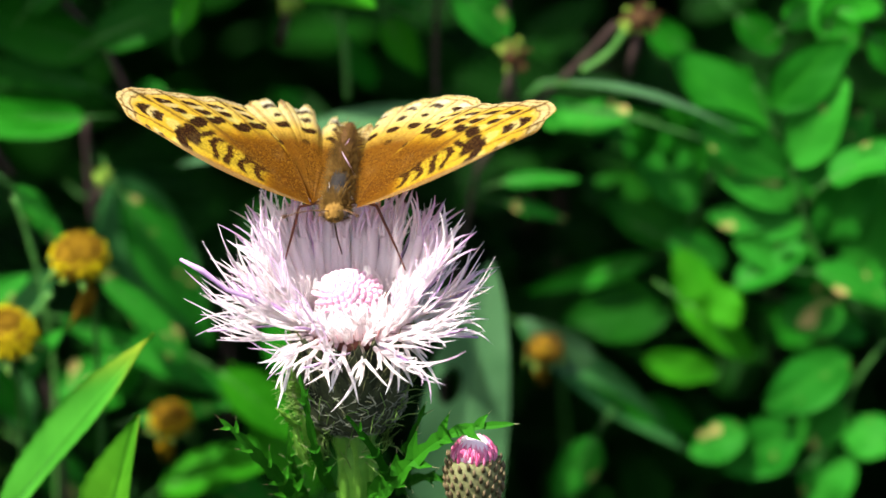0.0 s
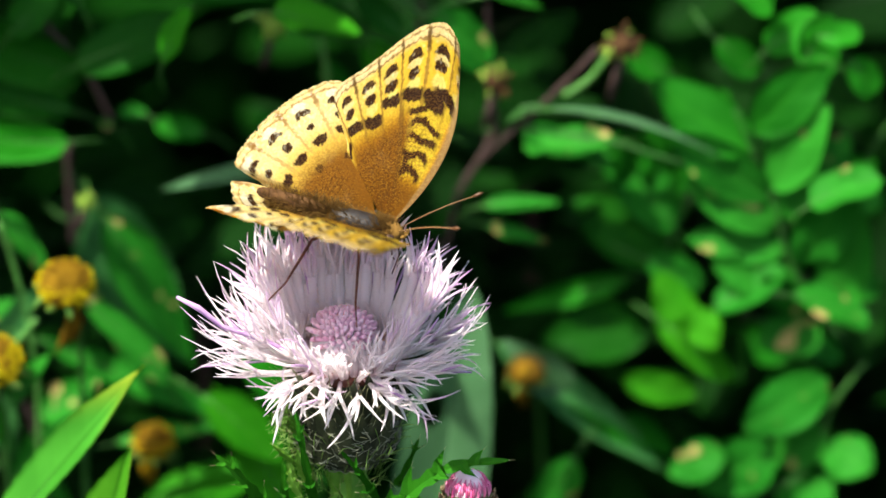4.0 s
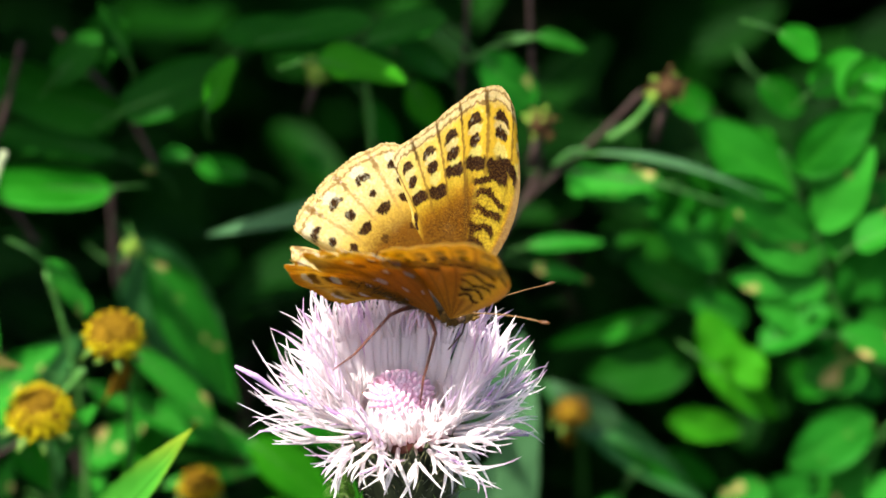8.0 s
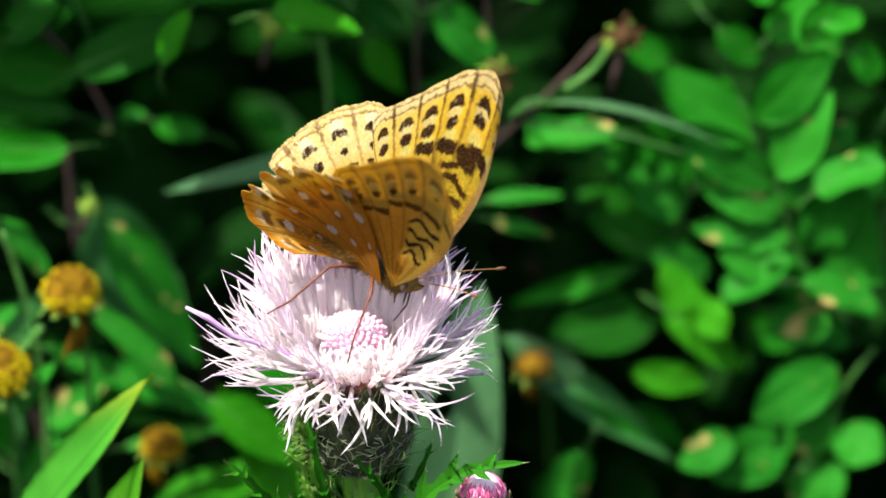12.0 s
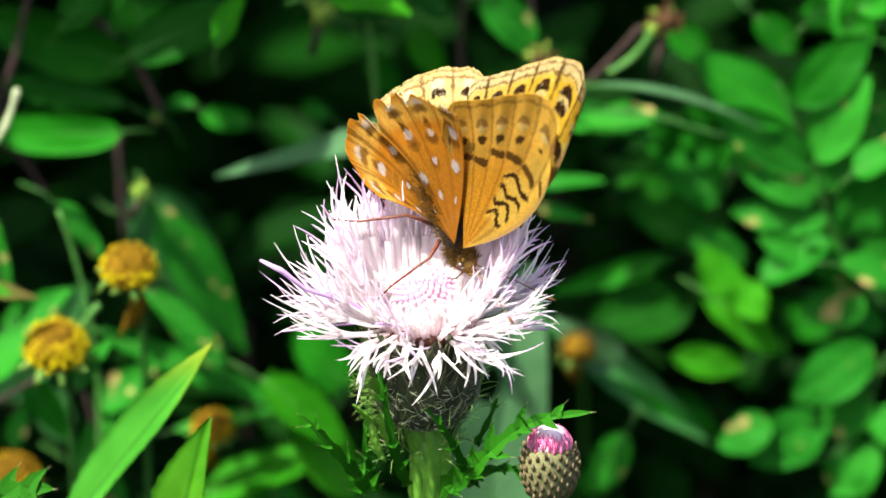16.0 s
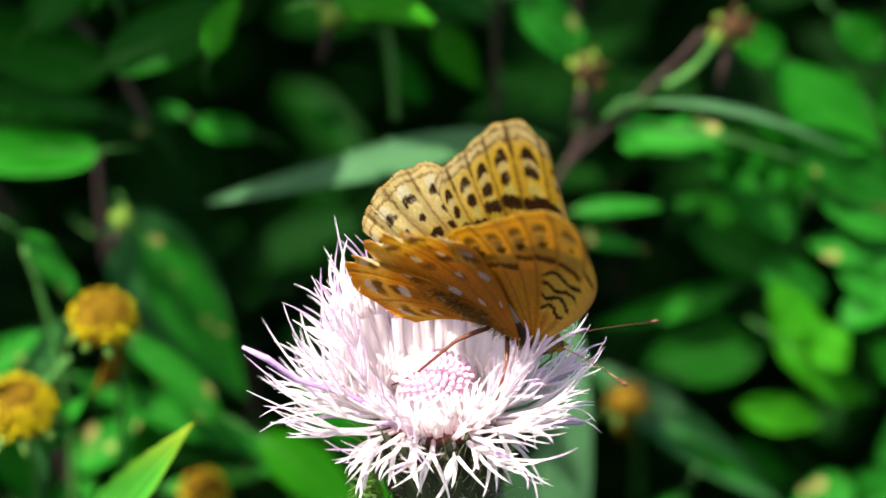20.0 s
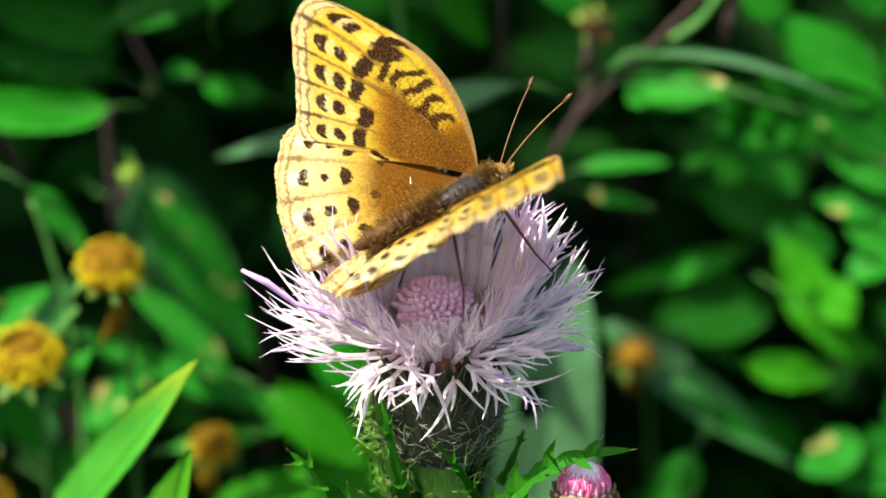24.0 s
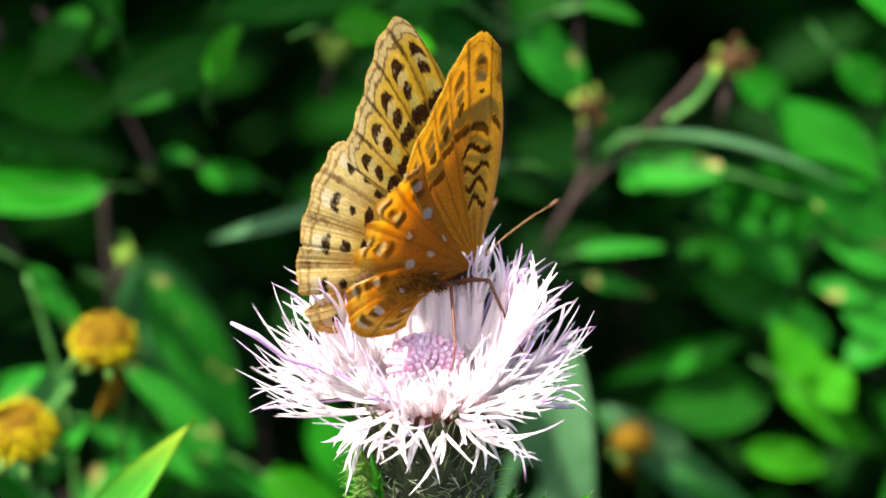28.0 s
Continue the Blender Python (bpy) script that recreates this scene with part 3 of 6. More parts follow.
    for i in range(78):
        a = 2 * math.pi * ((i * 0.618034) % 1.0)
        low = 0.5 - 0.5 * math.sin(a)
        tilt = Matrix.Rotation(a, 4, "Z") @ Matrix.Rotation(radians(90 - rng.uniform(46, 84) + 10 * low), 4, "Y")
        r = rng.uniform(0.0070, 0.0080)
        part("inner_floret", inner[i % 6], plant, m=Matrix.Translation((r * math.cos(a), r * math.sin(a), 0.0004)) @ tilt @ Matrix.Diagonal((1, 1, rng.uniform(0.72, 1.0), 1)))
    return plant


thistle = build_thistle()
# in focus: the front of the flower head
cam.data.dof.focus_object = min((c for c in thistle.children if c.name.startswith("inner_floret")), key=lambda c: c.location.y)


def build_bud():
    """The closed pink thistle bud on its own side stem."""
    rng = random.Random(5)
    at = Vector((0.0210, -0.0120, 0.8768))
    bud = thing("thistle_bud", "closed thistle bud with a bright pink tip", "bud", Matrix.Translation(at) @ Matrix.Scale(0.84, 4))
    cup = Shape().spin([(0.002, -0.012), (0.0048, -0.0105), (0.006, -0.007), (0.0062, -0.003), (0.0054, 0.0), (0.0045, 0.001)], 20)
    cup_ob = part("cup", cup.mesh("cup", M_BUDCUP), bud, "brownish-green scaly cup")
    top = Shape().spin([(0.0043, 0.0), (0.0042, 0.0018), (0.0036, 0.0036), (0.0024, 0.0050), (0.0007, 0.0058)], 20, 0.05, rng)
    part("petal_tip", top.mesh("petal_tip", M_BUDTOP), bud, "white centre of the bud")
    petal = Shape().tube([(0, 0, 0), (0, 0.0005, 0.0014), (0, 0.0004, 0.0026), (0, -0.0004, 0.0036)], [0.0003, 0.00036, 0.0003, 0.00008], 5).mesh("petal", M_PINK)
    for i in range(64):
        a = i * 2.399
        r = 0.0043 - 0.00033 * (i % 4)
        part("petal", petal, bud, m=Matrix.Rotation(a, 4, "Z") @ Matrix.Translation((0, r, -0.0002 + 0.0005 * (i % 4))))
    prick = Shape().tube([(0, -0.0002, -0.0002), (0, 0.0004, 0.0008), (0, 0.0005, 0.0017)], [0.0005, 0.00045, 0.00003], 4).mesh("spine", M_BUDSCALE)
    for i in range(110):
        a, z = i * 2.399, -0.0105 + 0.011 * i / 110
        r = np.interp(z, [-0.012, -0.0105, -0.007, -0.003, 0], [0.002, 0.0048, 0.006, 0.0062, 0.0054])
        part("spine", prick, cup_ob, m=Matrix.Rotation(a, 4, "Z") @ Matrix.Translation((0, r, z)))
    st = Shape().tube([(0, 0, -0.0115), (-0.004, 0.006, -0.04), (-0.014, 0.04, -0.2), (-0.015, 0.07, -at.z - 0.01)], [0.0016, 0.0018, 0.0025, 0.0035], 8)
    part("stem", st.mesh("stem", M_STEM), bud)


build_bud()


# ---- butterfly ----
def smooth01(a, b, x):
    q = np.clip((x - a) / (b - a), 0, 1)
    return q * q * (3 - 2 * q)


def spline(points, q):
    """A smooth run through a few (x, y) points, q from 0 to 1."""
    p = np.array(points, float)
    s = np.r_[0, np.cumsum(np.hypot(*np.diff(p, axis=0).T))]
    s /= s[-1]
    g = np.gradient(p, s, axis=0)
    i = np.clip(np.searchsorted(s, q) - 1, 0, len(s) - 2)
    h = (s[i + 1] - s[i])[:, None]
    u = ((q - s[i]) / (s[i + 1] - s[i]))[:, None]
    return (2 * u**3 - 3 * u**2 + 1) * p[i] + (u**3 - 2 * u**2 + u) * h * g[i] + (-2 * u**3 + 3 * u**2) * p[i + 1] + (u**3 - u**2) * h * g[i + 1]


def paint(base, colour, mask):
    return base * (1 - mask[..., None]) + np.array(colour) * mask[..., None]


def dots(u, v, cells, at, size, stretch=1.0, bend=0.0, shifts=(0.0,), sizes=(1.0,)):
    """One mark in each cell between veins, at a share of the way out; shifts and sizes vary it from cell to cell."""
    c = v * cells
    k = np.clip(np.floor(c), 0, cells - 1).astype(int)
    d = (c - k - 0.5) / 0.5
    sh, sz = np.array(shifts)[k % len(shifts)], np.array(sizes)[k % len(sizes)]
    r = np.hypot((u - at - sh + bend * d * d) / (size * sz), d / (stretch * np.minimum(sz, 1.2)))
    return 1 - smooth01(0.82, 1.10, r)


def vein_lines(u, v, cells):
    c = v * cells
    return 1 - smooth01(0.02, 0.06, np.abs(c - np.round(c)) * np.maximum(u, 0.15))


def blur_noise(shape, seed):
    """Soft blotches, for worn scales."""
    n = np.random.default_rng(seed).random((shape[0] + 8, shape[1] + 8))
    for _ in range(3):
        n = (n + np.roll(n, 1, 0) + np.roll(n, 1, 1) + np.roll(n, -1, 0) + np.roll(n, -1, 1)) / 5
    n = n[4 : 4 + shape[0], 4 : 4 + shape[1]]
    return (n - n.min()) / (n.max() - n.min())


DARK = (0.038, 0.015, 0.006)
ZIG = (0.03, -0.015, 0.025, 0.045, -0.005, 0.03, 0.0)


def bars(u, v, places, width, v0, v1, wiggle):
    """Wavy dark bars across the cell near the leading edge."""
    m = np.zeros_like(u)
    for at in places:
        d = np.abs(u - at - wiggle * np.sin(v * 30 + at * 25) - 0.10 * (v - v0))
        m = np.maximum(m, 1 - smooth01(width * 0.75, width * 1.15, d))
    return m * smooth01(v0, v0 + 0.05, v) * smooth01(v1 + 0.05, v1, v)


def rim_line(u, v, cells, at, width, wave):
    return 1 - smooth01(width * 0.6, width * 1.2, np.abs(u - at + wave * np.cos(v * cells * 6.283)))


def ruffle(u, v, seed):
    """Shift the marks a little, so that their outlines are uneven."""
    a, b = blur_noise(u.shape, seed) - 0.5, blur_noise(u.shape, seed + 50) - 0.5
    return u + 0.030 * a * (u > 0.05), np.clip(v + 0.022 * b, 0, 1)


def blocks(u, v, cells, at, size, shifts, sizes):
    """One square-cornered mark in each cell, stepped from cell to cell."""
    c = v * cells
    k = np.clip(np.floor(c), 0, cells - 1).astype(int)
    d = (c - k - 0.5) / 0.5
    sh, sz = np.array(shifts)[k % len(shifts)], np.array(sizes)[k % len(sizes)]
    r = (((u - at - sh - 0.018 * d) / (size * sz)) ** 4 + (d / 0.98) ** 4) ** 0.25
    return 1 - smooth01(0.85, 1.08, r)


def fore_upper(u, v):
    u, v = ruffle(u, v, 21)
    col = np.zeros((*u.shape, 3)) + np.array((0.80, 0.42, 0.014))
    col = paint(col, (0.88, 0.62, 0.050), smooth01(0.50, 0.64, u) * 0.95)
    col = paint(col, (0.90, 0.76, 0.24), smooth01(0.62, 0.84, u) * smooth01(0.35, 0.90, v) * 0.85)
    col = paint(col, (0.24, 0.090, 0.005), smooth01(0.64, 0.46, u) * smooth01(0.24, 0.40, v) * 0.95)
    col = paint(col, (0.22, 0.08, 0.005), smooth01(0.28, 0.17, u) * 0.92)
    col = paint(col, (0.90, 0.68, 0.05), smooth01(0.22, 0.28, u) * smooth01(0.66, 0.58, u) * smooth01(0.07, 0.11, v) * smooth01(0.38, 0.30, v) * 0.9)
    col = paint(col, (0.92, 0.84, 0.24), dots(u, v, 7, 0.705, 0.036, 0.60) * 0.75)
    col = paint(col, (0.92, 0.80, 0.38), dots(u, v, 7, 0.815, 0.03, 0.6) * 0.65)
    col = paint(col, (0.88, 0.82, 0.52), smooth01(0.89, 0.95, u) * 0.6)
    col = paint(col, (0.22, 0.11, 0.02), vein_lines(u, v, 7) * smooth01(0.42, 0.66, u) * 0.75)
    col = paint(col, (0.24, 0.12, 0.02), smooth01(0.022, 0.010, np.abs(v - 0.385 - 0.05 * u)) * smooth01(0.10, 0.2, u) * smooth01(0.66, 0.60, u) * 0.7)
    col = paint(col, DARK, blocks(u, v, 7, 0.632, 0.036, ZIG, (0.9, 1.15, 1.05, 0.95, 1.15, 1.0, 0.85)))
    col = paint(col, DARK, dots(u, v, 7, 0.765, 0.032, 0.54, 0.0, (0.03, 0.02, 0.0, 0.0, 0.005, 0.0, 0.0), (0.6, 0.9, 0.95, 1.15, 1.05, 1.0, 0.75)))
    col = paint(col, DARK, dots(u, v, 7, 0.868, 0.027, 0.62, 0.075, (0.01, 0.0, 0.0, 0.0, 0.0, 0.0, 0.0), (0.7, 1.0, 1.0, 1.1, 1.0, 1.0, 0.9)))
    col = paint(col, DARK, smooth01(0.10, 0.04, np.abs(v * 7 - np.round(v * 7))) * smooth01(0.845, 0.88, u) * smooth01(0.985, 0.95, u) * 0.7)
    col = paint(col, (0.14, 0.06, 0.012), rim_line(u, v, 7, 0.928, 0.007, 0.005) * 0.75)
    col = paint(col, (0.16, 0.07, 0.016), rim_line(u, v, 7, 0.970, 0.006, 0.001) * 0.7)
    col = paint(col, DARK, bars(u, v, (0.258, 0.338), 0.019, 0.10, 0.35, 0.009))
    col = paint(col, DARK, smooth01(0.032, 0.020, np.abs(v - 0.325)) * smooth01(0.250, 0.262, u) * smooth01(0.360, 0.345, u))
    col = paint(col, DARK, bars(u, v, (0.415, 0.485), 0.018, 0.09, 0.32, 0.012))
    col = paint(col, DARK, bars(u, v, (0.560,), 0.018, 0.15, 0.34, 0.014))
    col = paint(col, DARK, bars(u, v, (0.645,), 0.032, 0.05, 0.21, 0.014))
    col = paint(col, (0.46, 0.31, 0.12), smooth01(0.095, 0.050, v) * 0.95)
    worn = blur_noise(u.shape, 3)
    col = paint(col, (0.90, 0.80, 0.50), smooth01(0.62, 0.95, worn) * smooth01(0.55, 0.9, u) * 0.4)
    return np.clip(col * (0.62 + 0.26 * worn[..., None]), 0, 1)


def hind_upper(u, v):
    u, v = ruffle(u, v, 22)
    col = np.zeros((*u.shape, 3)) + np.array((0.93, 0.83, 0.36))
    col = paint(col, (0.84, 0.58, 0.06), smooth01(0.78, 0.58, u) * 0.9)
    col = paint(col, (0.26, 0.095, 0.005), smooth01(0.62, 0.46, u) * 0.96)
    col = paint(col, (0.95, 0.92, 0.68), dots(u, v, 6, 0.90, 0.035, 0.45) * 0.8)
    col = paint(col, (0.45, 0.26, 0.07), vein_lines(u, v, 6) * smooth01(0.5, 0.7, u) * 0.55)
    col = paint(col, DARK, dots(u, v, 6, 0.61, 0.032, 0.66, -0.04, (0.03, 0.03, 0.01, 0.0, -0.02, 0.0)))
    col = paint(col, DARK, dots(u, v, 4, 0.47, 0.026, 0.30, 0.0, (0.0, 0.03, -0.02, 0.0)) * 0.8)
    col = paint(col, DARK, dots(u, v, 6, 0.745, 0.032, 0.36, 0.0, (0, 0, 0, 0, 0, 0), (0.95, 0.7, 1.0, 0.8, 1.0, 0.85)))
    col = paint(col, DARK, dots(u, v, 6, 0.858, 0.026, 0.50, 0.065))
    col = paint(col, (0.22, 0.10, 0.025), smooth01(0.09, 0.04, np.abs(v * 6 - np.round(v * 6))) * smooth01(0.84, 0.88, u) * smooth01(0.985, 0.95, u) * 0.6)
    col = paint(col, (0.32, 0.16, 0.04), rim_line(u, v, 6, 0.935, 0.007, 0.004) * 0.75)
    col = paint(col, (0.38, 0.22, 0.07), rim_line(u, v, 6, 0.975, 0.006, 0.006) * 0.6)
    worn = blur_noise(u.shape, 4)
    col = paint(col, (0.95, 0.90, 0.60), smooth01(0.50, 0.9, worn) * smooth01(0.66, 0.85, u) * 0.6)
    return np.clip(col * (0.72 + 0.20 * worn[..., None]), 0, 1)


def fore_under(u, v):
    u, v = ruffle(u, v, 23)
    col = np.zeros((*u.shape, 3)) + np.array((0.74, 0.34, 0.022))
    col = paint(col, (0.84, 0.54, 0.09), smooth01(0.40, 0.85, u) * 0.95)
    col = paint(col, (0.84, 0.58, 0.10), smooth01(0.34, 0.10, v) * 0.8)
    col = paint(col, (0.90, 0.72, 0.28), dots(u, v, 7, 0.80, 0.036, 0.55) * 0.6)
    col = paint(col, (0.34, 0.15, 0.02), vein_lines(u, v, 7) * 0.55)
    col = paint(col, DARK, blocks(u, v, 7, 0.570, 0.026, ZIG, (0.7, 0.9, 1.0, 0.9, 1.1, 0.9, 0.8)) * 0.9)
    col = paint(col, DARK, dots(u, v, 7, 0.71, 0.029, 0.46, 0.0, (0, 0, 0, 0, 0, 0, 0), (0.3, 0.5, 0.9, 1.1, 1.1, 0.9, 0.6)) * 0.95)
    col = paint(col, (0.22, 0.09, 0.015), dots(u, v, 7, 0.835, 0.028, 0.60, 0.09) * 0.75)
    col = paint(col, (0.30, 0.14, 0.03), rim_line(u, v, 7, 0.945, 0.009, 0.010) * 0.7)
    col = paint(col, (0.90, 0.62, 0.10), smooth01(0.18, 0.24, u) * smooth01(0.54, 0.48, u) * smooth01(0.08, 0.12, v) * smooth01(0.40, 0.34, v) * 0.8)
    col = paint(col, DARK, bars(u, v, (0.235, 0.305, 0.375, 0.455), 0.015, 0.09, 0.36, 0.018))
    col = paint(col, (0.70, 0.46, 0.16), smooth01(0.060, 0.025, v) * 0.9)
    worn = blur_noise(u.shape, 5)
    return np.clip(col * (0.80 + 0.22 * worn[..., None]), 0, 1)


def show_through(u, v):
    """Faint brown rows of the upper side that show through the wing."""
    rows = dots(u, v, 6, 0.61, 0.034, 0.66, -0.04, (0.03, 0.03, 0.01, 0.0, -0.02, 0.0))
    rows = np.maximum(rows, dots(u, v, 6, 0.745, 0.034, 0.40))
    rows = np.maximum(rows, dots(u, v, 6, 0.858, 0.028, 0.52, 0.065))
    return 0.55 * np.maximum(rows, 0.6 * smooth01(0.52, 0.72, blur_noise(u.shape, 61)) * smooth01(0.75, 0.55, u))


def hind_under(u, v):
    u, v = ruffle(u, v, 24)
    col = np.zeros((*u.shape, 3)) + np.array((0.66, 0.29, 0.022))
    col = paint(col, (0.46, 0.15, 0.010), smooth01(0.66, 0.25, u) * 0.7)
    col = paint(col, (0.84, 0.55, 0.12), smooth01(0.74, 0.82, u) * smooth01(0.97, 0.90, u) * 0.85)
    col = paint(col, (0.34, 0.13, 0.015), vein_lines(u, v, 6) * 0.5)
    col = paint(col, (0.26, 0.095, 0.012), show_through(u, v))
    silver = (0.68, 0.60, 0.54)
    col = paint(col, (0.20, 0.07, 0.010), dots(u, v, 6, 0.668, 0.046, 0.60) * 0.5)
    col = paint(col, silver, dots(u, v, 6, 0.69, 0.036, 0.44, 0.02, (0.03, 0, 0.02, -0.01, 0.03, 0), (1.15, 0.8, 1.05, 0.8, 1.0, 0.7)))
    col = paint(col, (0.20, 0.07, 0.010), dots(u, v, 5, 0.448, 0.044, 0.46, 0.0, (0.02, 0.05, -0.03, 0.03, 0)) * 0.5)
    col = paint(col, silver, dots(u, v, 5, 0.46, 0.036, 0.36, 0.0, (0.02, 0.05, -0.03, 0.03, 0), (1.2, 0.7, 1.1, 0.6, 0.8)))
    col = paint(col, silver, dots(u, v, 4, 0.26, 0.028, 0.26, 0.0, (0.0, 0.04, -0.03, 0.02), (0.8, 1.1, 0.6, 0.9)) * 0.9)
    col = paint(col, (0.14, 0.05, 0.010), dots(u, v, 6, 0.775, 0.02, 0.30) * 0.7)
    col = paint(col, (0.20, 0.08, 0.015), dots(u, v, 6, 0.870, 0.03, 0.65, 0.05) * 0.55)
    col = paint(col, silver, dots(u, v, 6, 0.905, 0.022, 0.5, 0.05) * 0.75)
    worn = blur_noise(u.shape, 6)
    return np.clip(col * (0.80 + 0.22 * worn[..., None]), 0, 1)


def wing_mesh(name, base, rim, bulge, upper, under, mirror, ragged=0.0, seed=0, torn=None, nu=200, nv=240):
    """A wing: rays run from its base to the rim, upper and under side with their own scales."""
    rng = np.random.default_rng(seed)
    v = np.linspace(0, 1, nv + 1)
    edge = spline(rim, v)
    base = np.array(base, float)
    cut = 1 - ragged * np.abs(np.convolve(rng.normal(0, 1, nv + 11), np.ones(3) / 3, "same")[5:-5])
    cut *= 1 - 0.007 * (0.5 + 0.5 * np.cos(v * 7 * 2 * math.pi))
    if torn:
        for at, wide, deep in torn:
            cut *= 1 - deep * np.exp(-(((v - at) / wide) ** 2)) * (0.8 + 0.4 * rng.random(nv + 1))
    u = np.linspace(0, 1, nu + 1)
    U, V = np.meshgrid(u, v, indexing="ij")
    ray = (edge - base) * cut[:, None]
    xy = base + U[..., None] * ray[None]
    bow = bulge * 4 * U * (1 - U) * (1 - V) ** 3
    xy[..., 0] += bow
    shown = U * cut[None]
    ridge = 0.00022 * np.cos(V * 7 * 2 * math.pi) * np.minimum(U * 1.2, 1) ** 3
    camber = 0.06 * 4 * U * (1 - U) * 0.025 - 0.0022 * U**3
    x, y, z = xy[..., 0] / 1000, xy[..., 1] / 1000, ridge + camber
    n = (nu + 1) * (nv + 1)
    top = np.stack([x, y, z], -1).reshape(-1, 3)
    low = top - np.array((0, 0, 0.00008))
    co = np.concatenate([top, low])
    if mirror:
        co = co * np.array((1, -1, 1))
    i, j = np.meshgrid(np.arange(nu), np.arange(nv), indexing="ij")
    a = (i * (nv + 1) + j).ravel()
    quad = np.stack([a, a + nv + 1, a + nv + 2, a + 1], -1)
    rimq = nu * (nv + 1) + np.arange(nv)
    side = np.stack([rimq, rimq + n, rimq + n + 1, rimq + 1], -1)
    faces = np.concatenate([quad if mirror else quad[:, ::-1], (quad[:, ::-1] if mirror else quad) + n, side])
    me = bpy.data.meshes.new(name)
    me.from_pydata(co.tolist(), [], faces.tolist())
    col = np.concatenate([upper(shown, V).reshape(-1, 3), under(shown, V).reshape(-1, 3)])
    grain = smooth01(0.66, 0.40, shown) * (0.35 + 0.65 * smooth01(0.10, 0.40, V))
    grain = np.stack([grain.ravel(), 0.25 * grain.ravel()])
    layer = me.color_attributes.new("scales", "FLOAT_COLOR", "POINT")
    layer.data.foreach_set("color", np.c_[col, grain.ravel()].ravel())
    me.materials.append(M_WING)
    me.polygons.foreach_set("use_smooth", [True] * len(me.polygons))
    me.update()
    return me


FORE_RIM = [(12.4, 33.8), (12.0, 37.0), (10.2, 39.6), (7.8, 40.9), (5.2, 40.0), (2.4, 37.3), (-0.6, 33.0), (-3.8, 28.4), (-6.6, 25.0), (-7.4, 22.8), (-5.4, 16.2)]
HIND_RIM = [(-5.6, 24.8), (-6.6, 25.3), (-8.8, 25.0), (-13.0, 22.0), (-16.8, 17.2), (-19.6, 11.8), (-21.3, 5.8), (-21.0, 2.6), (-19.6, -1.0), (-15.5, -3.6), (-8.0, -4.2)]
HINGE = 0.0020


